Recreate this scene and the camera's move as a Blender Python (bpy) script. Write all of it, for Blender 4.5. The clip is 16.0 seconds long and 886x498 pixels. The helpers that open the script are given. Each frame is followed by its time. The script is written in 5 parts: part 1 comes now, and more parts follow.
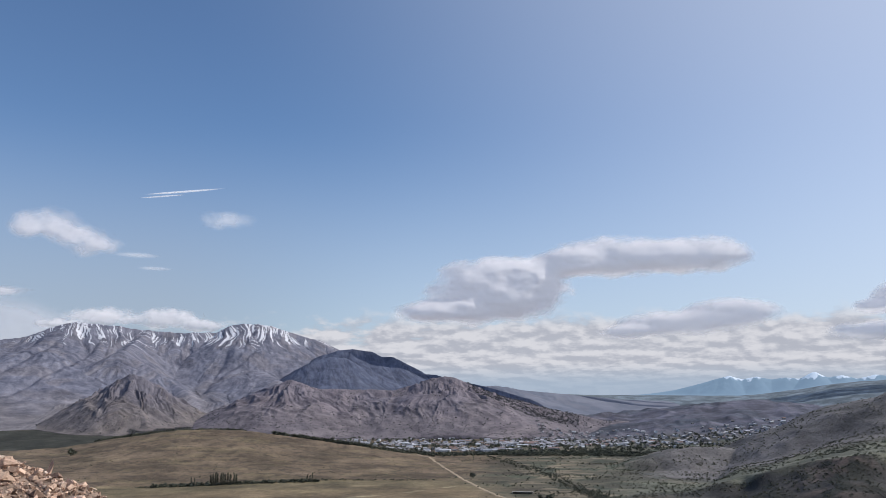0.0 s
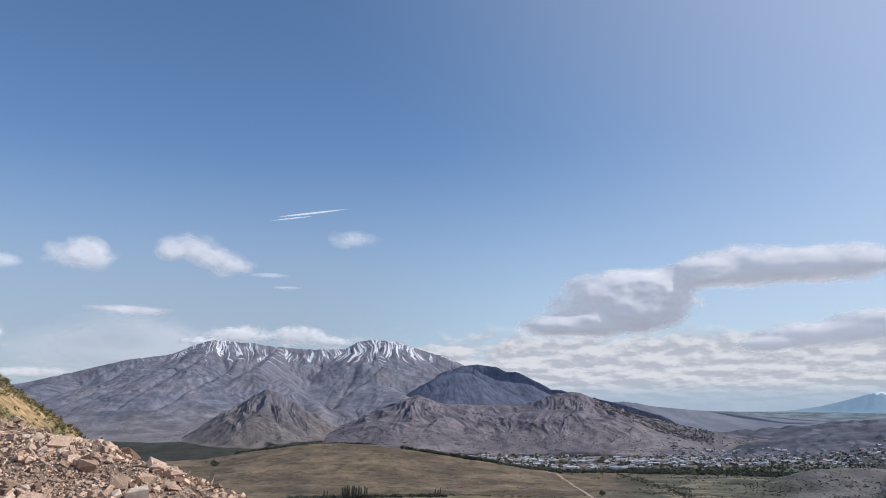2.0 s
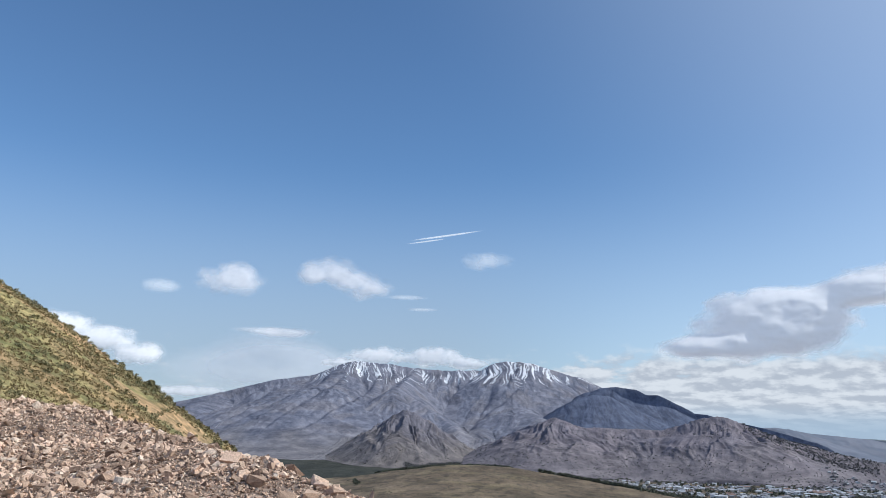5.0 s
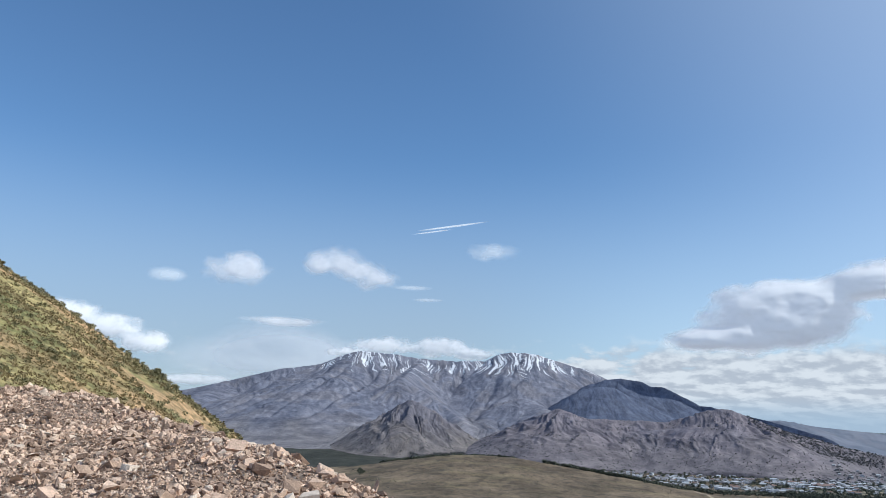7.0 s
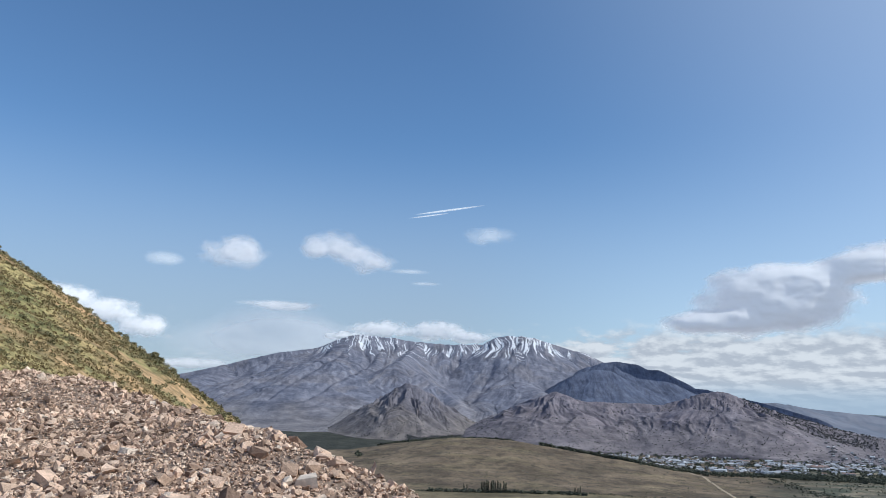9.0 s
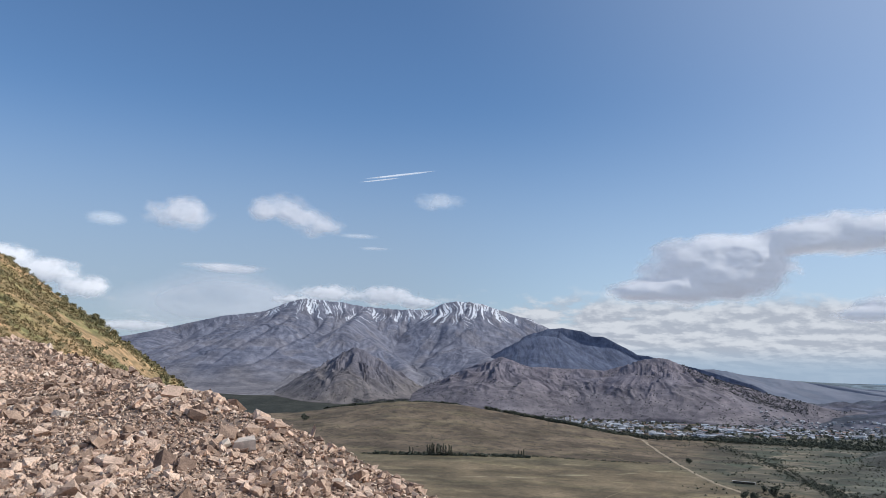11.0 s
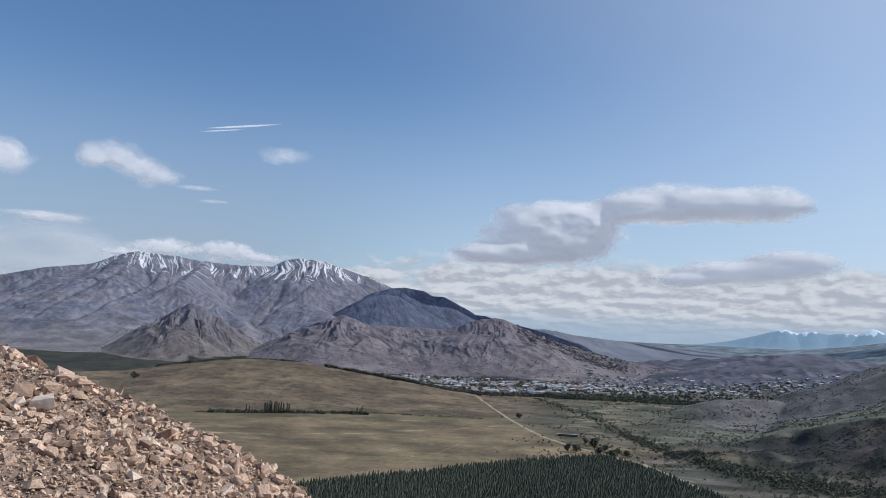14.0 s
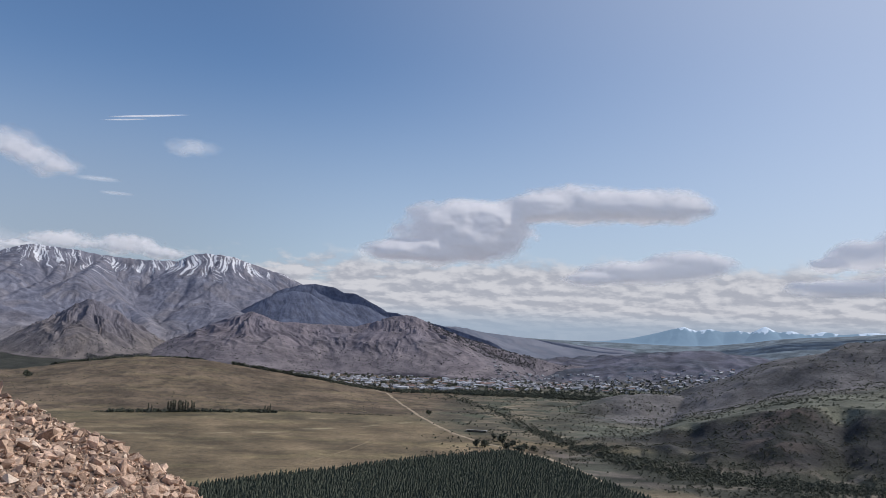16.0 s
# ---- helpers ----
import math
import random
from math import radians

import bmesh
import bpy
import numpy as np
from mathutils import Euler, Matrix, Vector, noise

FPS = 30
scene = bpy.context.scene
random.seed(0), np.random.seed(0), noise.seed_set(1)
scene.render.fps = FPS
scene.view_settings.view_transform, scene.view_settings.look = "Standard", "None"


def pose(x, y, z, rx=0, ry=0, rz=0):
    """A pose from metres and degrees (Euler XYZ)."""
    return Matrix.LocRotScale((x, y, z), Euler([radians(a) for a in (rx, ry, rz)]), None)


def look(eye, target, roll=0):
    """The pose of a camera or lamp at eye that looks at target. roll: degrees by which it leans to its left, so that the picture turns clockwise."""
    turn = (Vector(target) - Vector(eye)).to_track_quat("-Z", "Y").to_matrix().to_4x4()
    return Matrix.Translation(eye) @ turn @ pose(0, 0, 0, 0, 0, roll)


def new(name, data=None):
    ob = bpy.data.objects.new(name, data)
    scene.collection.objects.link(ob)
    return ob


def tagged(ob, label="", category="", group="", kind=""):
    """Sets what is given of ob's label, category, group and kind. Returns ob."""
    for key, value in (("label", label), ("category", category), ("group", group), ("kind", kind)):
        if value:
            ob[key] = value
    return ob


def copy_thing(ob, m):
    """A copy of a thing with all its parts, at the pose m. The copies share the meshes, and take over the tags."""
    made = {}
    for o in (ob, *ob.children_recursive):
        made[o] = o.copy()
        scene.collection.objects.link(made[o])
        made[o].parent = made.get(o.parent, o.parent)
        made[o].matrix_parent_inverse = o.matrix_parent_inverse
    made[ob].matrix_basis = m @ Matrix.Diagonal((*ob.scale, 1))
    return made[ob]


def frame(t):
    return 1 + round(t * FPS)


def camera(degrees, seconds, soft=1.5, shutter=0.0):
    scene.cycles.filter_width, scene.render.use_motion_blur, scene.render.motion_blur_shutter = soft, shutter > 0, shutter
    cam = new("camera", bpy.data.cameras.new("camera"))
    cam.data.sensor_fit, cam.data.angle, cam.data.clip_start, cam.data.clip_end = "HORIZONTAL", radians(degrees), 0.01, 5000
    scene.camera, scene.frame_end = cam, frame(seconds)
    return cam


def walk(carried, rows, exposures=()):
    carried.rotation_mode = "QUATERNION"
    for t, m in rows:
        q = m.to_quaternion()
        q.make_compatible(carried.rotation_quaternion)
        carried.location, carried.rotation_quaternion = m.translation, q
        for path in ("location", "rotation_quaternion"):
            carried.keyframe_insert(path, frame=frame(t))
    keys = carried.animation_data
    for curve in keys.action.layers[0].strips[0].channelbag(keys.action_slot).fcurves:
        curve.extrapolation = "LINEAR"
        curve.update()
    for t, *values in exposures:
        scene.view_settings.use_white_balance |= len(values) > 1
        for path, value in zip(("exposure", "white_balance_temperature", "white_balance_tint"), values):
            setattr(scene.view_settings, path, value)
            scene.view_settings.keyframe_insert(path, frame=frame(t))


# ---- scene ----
cam = camera(58.1, 16.0, soft=0.5)
EYE = 1.6
# seconds, x, y, tilt, lean, turn: the arm swings the camera round the body
PATH = [
    (0.0, 0.000, 0.020, 100.00, -0.00, -0.00),
    (0.5, -0.048, 0.018, 100.62, 0.02, 4.41),
    (1.0, -0.066, 0.016, 100.87, -0.19, 6.12),
    (1.5, -0.082, 0.015, 100.98, -0.26, 7.64),
    (2.0, -0.095, 0.013, 101.06, -0.19, 8.83),
    (2.5, -0.112, 0.010, 101.36, -0.13, 10.37),
    (3.0, -0.145, 0.003, 102.17, -0.25, 13.55),
    (3.5, -0.168, -0.003, 102.47, -0.50, 15.69),
    (4.0, -0.185, -0.008, 102.57, -0.50, 17.38),
    (6.5, -0.200, -0.013, 102.37, -1.39, 18.81),
    (7.0, -0.199, -0.013, 101.79, -1.54, 18.74),
    (7.5, -0.199, -0.013, 101.30, -1.56, 18.69),
    (8.0, -0.198, -0.013, 101.12, -1.50, 18.67),
    (10.5, -0.180, -0.007, 98.98, -1.82, 16.87),
    (11.0, -0.158, -0.001, 98.25, -1.83, 14.81),
    (11.5, -0.139, 0.004, 97.53, -2.04, 12.95),
    (12.0, -0.119, 0.009, 96.85, -2.07, 11.03),
    (12.5, -0.106, 0.011, 96.50, -1.77, 9.80),
    (13.0, -0.083, 0.014, 96.39, -1.47, 7.71),
    (13.5, -0.060, 0.017, 95.96, -1.66, 5.58),
    (14.0, -0.038, 0.019, 95.72, -2.42, 3.54),
    (14.5, -0.014, 0.020, 95.79, -2.63, 1.29),
    (15.0, 0.013, 0.020, 95.90, -2.61, -1.18),
    (15.5, 0.022, 0.020, 95.81, -2.49, -2.00),
    (16.0, 0.030, 0.019, 95.78, -2.51, -2.81),
]
walk(cam, [(t, pose(x, y, EYE, rx, ry, rz)) for t, x, y, rx, ry, rz in PATH],
     [(0, -0.09, 6500, 10), (3.5, 0.0, 6200, 6), (7.5, 0.05, 6000, 2), (11, -0.11, 6200, 6), (12.5, -0.13, 6330, 8), (13.75, -0.14, 6180, 6), (15, -0.22, 6400, 9), (16, -0.24, 6480, 10)])

# ---- light ----
SUN_AZ, SUN_EL = 82.0, 40.0
sd = Vector((math.sin(radians(SUN_AZ)) * math.cos(radians(SUN_EL)), math.cos(radians(SUN_AZ)) * math.cos(radians(SUN_EL)), math.sin(radians(SUN_EL))))
sun = new("sun", bpy.data.lights.new("sun", "SUN"))
sun.data.energy, sun.data.angle, sun.data.color = 3.7, radians(0.5), (1.0, 0.95, 0.88)
sun.matrix_world = look((0, 0, 300), Vector((0, 0, 300)) - sd)
scene.view_settings.exposure = 0.0


class Nodes:
    """Short hand for building a node tree."""

    def __init__(self, tree):
        self.t = tree
        tree.nodes.clear()

    def n(self, kind, **sockets):
        node = self.t.nodes.new(kind)
        for k, v in sockets.items():
            key = int(k[1:]) if k[0] == "i" and k[1:].isdigit() else k.replace("_", " ")
            self.put(node.inputs[key], v)
        return node

    def attr(self, name):
        node = self.t.nodes.new("ShaderNodeAttribute")
        node.attribute_name = name
        return node

    def put(self, socket, v):
        if isinstance(v, bpy.types.NodeSocket):
            self.t.links.new(v, socket)
        elif isinstance(v, bpy.types.Node):
            self.t.links.new(v.outputs[0], socket)
        else:
            socket.default_value = v

    def math(self, op, a, b=0.0, clamp=False):
        node = self.t.nodes.new("ShaderNodeMath")
        node.operation, node.use_clamp = op, clamp
        self.put(node.inputs[0], a), self.put(node.inputs[1], b)
        return node.outputs[0]

    def mix(self, f, a, b, blend="MIX"):
        m = self.t.nodes.new("ShaderNodeMix")
        m.data_type, m.blend_type = "RGBA", blend
        self.put(m.inputs[0], f), self.put(m.inputs[6], a), self.put(m.inputs[7], b)
        return m.outputs[2]

    def noise(self, vec, scale, detail=5.0, rough=0.55):
        node = self.n("ShaderNodeTexNoise", Scale=scale, Detail=detail, Roughness=rough)
        if vec is not None:
            self.put(node.inputs["Vector"], vec)
        return node.outputs[0]

    def step(self, v, lo, hi):
        node = self.t.nodes.new("ShaderNodeMapRange")
        node.interpolation_type = "SMOOTHSTEP"
        self.put(node.inputs[0], v), self.put(node.inputs[1], lo), self.put(node.inputs[2], hi)
        return node.outputs[0]


def make_world():
    w = bpy.data.worlds.new("sky")
    scene.world = w
    w.use_nodes = True
    k = Nodes(w.node_tree)
    sky = k.n("ShaderNodeTexSky")
    sky.sky_type, sky.sun_disc, sky.sun_elevation, sky.sun_rotation = "NISHITA", False, radians(SUN_EL), radians(SUN_AZ)
    sky.altitude, sky.air_density, sky.dust_density, sky.ozone_density = 900.0, 1.0, 0.4, 3.5
    d = k.n("ShaderNodeTexCoord").outputs["Generated"]
    s = k.n("ShaderNodeSeparateXYZ", Vector=d)
    z = s.outputs[2]
    # rows of broken cloud, packed closer towards the horizon
    turn = k.math("MULTIPLY", k.math("ARCTAN2", s.outputs[0], s.outputs[1]), 21.0)
    rise = k.math("MULTIPLY", k.math("LOGARITHM", k.math("ADD", k.math("MAXIMUM", z, 0.0), 0.045), math.e), 6.0)
    flat = k.n("ShaderNodeCombineXYZ", X=turn, Y=0.0, Z=rise).outputs[0]
    body = k.noise(flat, 1.15, 9.0, 0.55)
    moved = k.n("ShaderNodeCombineXYZ", X=k.math("ADD", turn, 0.12), Y=0.0, Z=k.math("ADD", rise, 0.34)).outputs[0]
    lit = k.noise(moved, 1.15, 9.0, 0.55)
    low = k.step(z, 0.108, 0.06)
    # the sheet is thicker towards the right-hand ranges
    east = k.step(k.math("ADD", s.outputs[0], k.math("MULTIPLY", s.outputs[1], 0.3)), -0.08, 0.3)
    cover = k.math("MULTIPLY", low, k.math("ADD", 0.05, k.math("MULTIPLY", east, 0.95)))
    mask = k.math("MULTIPLY", k.step(k.math("ADD", body, k.math("MULTIPLY", cover, 0.42)), 0.58, 0.80), k.step(z, 0.108, 0.072))
    tone = k.mix(k.step(k.math("SUBTRACT", body, lit), -0.12, 0.12), (4.2, 4.4, 5.05, 1), (6.3, 6.35, 6.8, 1))
    dot = k.t.nodes.new("ShaderNodeVectorMath")
    dot.operation = "DOT_PRODUCT"
    k.put(dot.inputs[0], d), k.put(dot.inputs[1], sd)
    glare = k.math("MULTIPLY", k.step(dot.outputs["Value"], 0.12, 1.25), 0.9)
    haze = k.mix(k.math("MULTIPLY", k.step(z, 0.34, 0.02), k.math("ADD", 0.12, k.math("MULTIPLY", east, 0.53))), k.mix(1.0, sky.outputs[0], (0.96, 1.04, 1.12, 1), "MULTIPLY"), (5.1, 5.75, 6.8, 1))
    veil = k.math("MULTIPLY", k.math("MULTIPLY", k.step(z, 0.32, 0.05), k.math("SUBTRACT", 1.0, east)), 0.72)
    haze = k.mix(veil, haze, (3.4, 3.85, 4.7, 1))
    haze = k.mix(glare, haze, (7.2, 7.6, 8.6, 1))
    out = k.mix(mask, haze, tone)
    out = k.mix(k.math("MULTIPLY", k.step(z, 0.036, 0.004), 0.85), out, (3.35, 4.2, 5.35, 1))
    bg = k.n("ShaderNodeBackground", Color=out, Strength=0.115)
    k.n("ShaderNodeOutputWorld", Surface=bg)


make_world()

# ---- plan helpers ----


def at(az, r, z=0.0):
    """A place r metres out at az degrees to the right of ahead."""
    return Vector((r * math.sin(radians(az)), r * math.cos(radians(az)), z))


def up(el, r):
    """The height seen at el degrees from the eye at r metres."""
    return EYE + r * math.tan(radians(el))


_perm = np.random.default_rng(3).permutation(512)
_grad_x, _grad_y = np.cos(np.arange(512) * (2 * np.pi / 512)), np.sin(np.arange(512) * (2 * np.pi / 512))


def perlin(x, y, seed=0):
    x, y = np.asarray(x, float) + seed * 17.3, np.asarray(y, float) - seed * 9.1
    xi, yi = np.floor(x).astype(int), np.floor(y).astype(int)
    xf, yf = x - xi, y - yi
    u, v = xf * xf * xf * (xf * (xf * 6 - 15) + 10), yf * yf * yf * (yf * (yf * 6 - 15) + 10)

    def g(a, b, dx, dy):
        h = _perm[(_perm[(xi + a) & 511] + yi + b) & 511]
        return _grad_x[h] * dx + _grad_y[h] * dy

    n0 = g(0, 0, xf, yf) * (1 - u) + g(1, 0, xf - 1, yf) * u
    n1 = g(0, 1, xf, yf - 1) * (1 - u) + g(1, 1, xf - 1, yf - 1) * u
    return (n0 * (1 - v) + n1 * v) * 1.4


def fbm(x, y, octaves=5, seed=0, gain=0.5):
    total, amp = 0.0, 1.0
    for o in range(octaves):
        total = total + amp * perlin(x * 2**o, y * 2**o, seed + o)
        amp *= gain
    return total


def ridged(x, y, octaves=5, seed=0, gain=0.55):
    total, amp, weight = 0.0, 1.0, 1.0
    for o in range(octaves):
        n = (1 - np.abs(perlin(x * 2**o, y * 2**o, seed + o)) * 1.6) * weight
        weight = np.clip(n, 0, 1)
        total = total + amp * n
        amp *= gain
    return total


def smooth(a, b, v):
    t = np.clip((np.asarray(v, float) - a) / (b - a), 0, 1)
    return t * t * (3 - 2 * t)


def ramp(v, pts):
    """Piecewise straight line through (key, value) pairs."""
    return np.interp(v, [p[0] for p in pts], [p[1] for p in pts])


def ridge_field(x, y, line, k, crown=0.0):
    """Height of a ridge whose top follows line [(az, el, r)...] and whose flanks fall by k."""
    pts = [(*at(a, r)[:2], up(e, r)) for a, e, r in line]
    best = np.full(np.shape(x), -1e4)
    for (x0, y0, z0), (x1, y1, z1) in zip(pts, pts[1:]):
        dx, dy = x1 - x0, y1 - y0
        t = np.clip(((x - x0) * dx + (y - y0) * dy) / (dx * dx + dy * dy), 0, 1)
        d = np.hypot(x - x0 - t * dx, y - y0 - t * dy)
        best = np.maximum(best, z0 + t * (z1 - z0) - k * (np.sqrt(d * d + crown * crown) - crown))
    return best


def mesh_of(name, verts, faces, attrs=None, smooth_faces=True):
    me = bpy.data.meshes.new(name)
    verts, faces = np.asarray(verts, np.float32), np.asarray(faces, np.int32)
    n, k = faces.shape
    me.vertices.add(len(verts)), me.loops.add(n * k), me.polygons.add(n)
    me.vertices.foreach_set("co", verts.ravel())
    me.loops.foreach_set("vertex_index", faces.ravel())
    me.polygons.foreach_set("loop_start", np.arange(0, n * k, k, dtype=np.int32))
    me.polygons.foreach_set("use_smooth", np.full(n, smooth_faces))
    for key, val in (attrs or {}).items():
        val = np.asarray(val, np.float32)
        if val.ndim == 1:
            me.attributes.new(key, "FLOAT", "POINT").data.foreach_set("value", val)
        else:
            me.attributes.new(key, "FLOAT_COLOR", "POINT").data.foreach_set("color", np.c_[val, np.ones(len(val))].astype(np.float32).ravel())
    me.update(calc_edges=True)
    me.validate()
    return me


def grid_faces(rows, cols, wrap=False):
    i, j = np.meshgrid(np.arange(rows - 1), np.arange(cols if wrap else cols - 1), indexing="ij")
    j2 = (j + 1) % cols
    return np.stack([i * cols + j, i * cols + j2, (i + 1) * cols + j2, (i + 1) * cols + j], -1).reshape(-1, 4)


def thing(name, me, mat, label="", category="", group="", kind=""):
    ob = new(name, me)
    if mat and not me.materials:
        me.materials.append(mat)
    return tagged(ob, label, category, group, kind)


def part(name, me, mat, parent, label=""):
    ob = new(name, me)
    if mat and not me.materials:
        me.materials.append(mat)
    ob.parent = parent
    if label:
        ob["label"] = label
    return ob


def joined(pieces):
    """Many (verts, faces) into one pair of arrays."""
    vs, fs, base = [], [], 0
    for v, f in pieces:
        vs.append(v), fs.append(f + base)
        base += len(v)
    return np.concatenate(vs), np.concatenate(fs)


# ---- materials ----
def material(name, build, rough=0.9):
    m = bpy.data.materials.new(name)
    m.use_nodes = True
    k = Nodes(m.node_tree)
    bsdf = k.n("ShaderNodeBsdfPrincipled", Roughness=rough)
    bsdf.inputs["Specular IOR Level"].default_value = 0.2
    k.n("ShaderNodeOutputMaterial", Surface=bsdf)
    build(k, bsdf)
    return m


def bump(k, bsdf, height, strength, distance):
    b = k.n("ShaderNodeBump", Strength=strength, Distance=distance, Height=height)
    k.put(bsdf.inputs["Normal"], b.outputs[0])


def ground_build(k, bsdf):
    pos = k.n("ShaderNodeNewGeometry").outputs["Position"]
    tint = k.attr("tint").outputs["Color"]
    a = k.noise(pos, 0.012, 8.0, 0.65)
    b = k.noise(pos, 0.16, 5.0, 0.7)
    c = k.mix(k.step(a, 0.35, 0.68), (0.62, 0.62, 0.6, 1), (1.35, 1.32, 1.25, 1))
    c2 = k.mix(k.step(b, 0.3, 0.72), (0.6, 0.62, 0.6, 1), (1.35, 1.32, 1.28, 1))
    grit = k.noise(pos, 6.0, 5.0, 0.7)
    c2 = k.mix(0.5, c2, k.mix(k.step(grit, 0.3, 0.7), (0.6, 0.6, 0.6, 1), (1.4, 1.4, 1.4, 1)))
    d = k.noise(pos, 0.11, 6.0, 0.78)
    col = k.mix(1.0, k.mix(1.0, tint, c, "MULTIPLY"), c2, "MULTIPLY")
    col = k.mix(k.math("MULTIPLY", k.step(d, 0.56, 0.64), 0.5), col, (0.055, 0.05, 0.033, 1))
    k.put(bsdf.inputs["Base Color"], col)
    bump(k, bsdf, b, 0.7, 1.8)


def rock_face_build(k, bsdf):
    # grain drawn out down the slopes, away from the ridges
    plain = k.n("ShaderNodeNewGeometry").outputs["Position"]
    long = k.n("ShaderNodeVectorMath", i0=k.attr("flow").outputs["Vector"], i1=(1.0, 0.22, 1.0))
    long.operation = "MULTIPLY"
    pos = long.outputs[0]
    snow = k.attr("snow").outputs["Fac"]
    tint = k.attr("tint").outputs["Color"]
    a = k.noise(plain, 0.014, 9.0, 0.68)
    b = k.noise(pos, 0.075, 6.0, 0.7)
    c = k.mix(k.step(a, 0.33, 0.68), (0.76, 0.76, 0.79, 1), (1.22, 1.21, 1.19, 1))
    c2 = k.mix(k.step(b, 0.3, 0.7), (0.68, 0.68, 0.71, 1), (1.30, 1.28, 1.25, 1))
    rock = k.mix(1.0, k.mix(1.0, tint, c, "MULTIPLY"), c2, "MULTIPLY")
    e = k.noise(plain, 0.08, 7.0, 0.8)
    rock = k.mix(k.math("MULTIPLY", k.step(e, 0.56, 0.63), k.attr("shrub").outputs["Fac"]), rock, (0.05, 0.048, 0.038, 1))
    f = k.step(k.math("ADD", snow, k.math("MULTIPLY", k.math("SUBTRACT", k.noise(plain, 0.13, 6.0, 0.75), 0.5), 1.3)), 0.40, 0.68)
    k.put(bsdf.inputs["Base Color"], k.mix(k.math("MULTIPLY", f, 0.85), rock, (0.70, 0.71, 0.76, 1)))
    bump(k, bsdf, k.math("ADD", a, k.math("MULTIPLY", b, 0.4)), 0.8, 6.0)


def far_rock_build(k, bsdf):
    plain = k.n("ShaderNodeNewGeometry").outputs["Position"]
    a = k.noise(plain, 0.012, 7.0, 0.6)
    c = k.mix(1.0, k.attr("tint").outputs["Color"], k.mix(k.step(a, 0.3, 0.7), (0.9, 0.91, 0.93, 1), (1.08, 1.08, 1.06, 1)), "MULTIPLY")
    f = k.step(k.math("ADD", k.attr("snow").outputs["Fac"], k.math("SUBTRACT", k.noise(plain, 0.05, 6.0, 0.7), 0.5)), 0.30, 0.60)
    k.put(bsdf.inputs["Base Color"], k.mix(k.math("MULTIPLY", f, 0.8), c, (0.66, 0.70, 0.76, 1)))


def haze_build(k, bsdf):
    # a range so far off that lit air veils it, painted as emission
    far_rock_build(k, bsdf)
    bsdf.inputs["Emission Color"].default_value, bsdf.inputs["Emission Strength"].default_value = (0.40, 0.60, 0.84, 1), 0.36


def shrub_hill_build(k, bsdf):
    pos = k.n("ShaderNodeNewGeometry").outputs["Position"]
    tint = k.attr("tint").outputs["Color"]
    a = k.noise(pos, 0.35, 6.0, 0.65)
    b = k.noise(pos, 3.0, 6.0, 0.7)
    c = k.mix(k.step(a, 0.36, 0.66), (0.7, 0.75, 0.68, 1), (1.3, 1.25, 1.2, 1))
    c2 = k.mix(k.step(b, 0.32, 0.7), (0.5, 0.55, 0.5, 1), (1.45, 1.4, 1.3, 1))
    k.put(bsdf.inputs["Base Color"], k.mix(1.0, k.mix(1.0, tint, c, "MULTIPLY"), c2, "MULTIPLY"))
    bump(k, bsdf, b, 0.9, 0.12)


def leaf_material(name, dark, light, scale):
    def build(k, bsdf):
        pos = k.n("ShaderNodeNewGeometry")
        a = k.noise(pos.outputs["Position"], scale, 4.0, 0.6)
        r = pos.outputs["Random Per Island"]
        f = k.math("ADD", k.math("MULTIPLY", a, 0.7), k.math("MULTIPLY", r, 0.5))
        k.put(bsdf.inputs["Base Color"], k.mix(k.step(f, 0.3, 0.9), (*dark, 1), (*light, 1)))
    return material(name, build, 0.85)


def stone_build(k, bsdf):
    geo = k.n("ShaderNodeNewGeometry")
    pos = geo.outputs["Position"]
    r = k.math("FRACT", k.math("ADD", geo.outputs["Random Per Island"], k.n("ShaderNodeObjectInfo").outputs["Random"]))
    a = k.noise(pos, 9.0, 5.0, 0.6)
    b = k.noise(pos, 70.0, 5.0, 0.7)
    ramp_node = k.n("ShaderNodeValToRGB", Fac=r)
    e = ramp_node.color_ramp.elements
    e[0].position, e[0].color = 0.0, (0.20, 0.135, 0.105, 1)
    e[1].position, e[1].color = 1.0, (0.74, 0.62, 0.52, 1)
    for p, c in ((0.2, (0.40, 0.28, 0.21, 1)), (0.5, (0.62, 0.455, 0.352, 1)), (0.75, (0.70, 0.50, 0.388, 1)), (0.9, (0.73, 0.56, 0.445, 1))):
        x = e.new(p)
        x.color = c
    col = k.mix(1.0, ramp_node.outputs[0], k.mix(k.step(a, 0.3, 0.7), (0.75, 0.72, 0.7, 1), (1.2, 1.18, 1.15, 1)), "MULTIPLY")
    col = k.mix(1.0, col, k.mix(k.step(b, 0.3, 0.7), (0.8, 0.8, 0.8, 1), (1.15, 1.15, 1.15, 1)), "MULTIPLY")
    k.put(bsdf.inputs["Base Color"], col)
    bump(k, bsdf, b, 0.8, 0.01)


def plain_build(color, vary=0.25, scale=0.5):
    def build(k, bsdf):
        pos = k.n("ShaderNodeNewGeometry").outputs["Position"]
        a = k.noise(pos, scale, 6.0, 0.65)
        lo, hi = tuple(c * (1 - vary) for c in color), tuple(c * (1 + vary) for c in color)
        col = k.mix(k.step(a, 0.3, 0.7), (*lo, 1), (*hi, 1))
        k.put(bsdf.inputs["Base Color"], col)
        bump(k, bsdf, a, 0.4, 0.02 / scale)
    return build


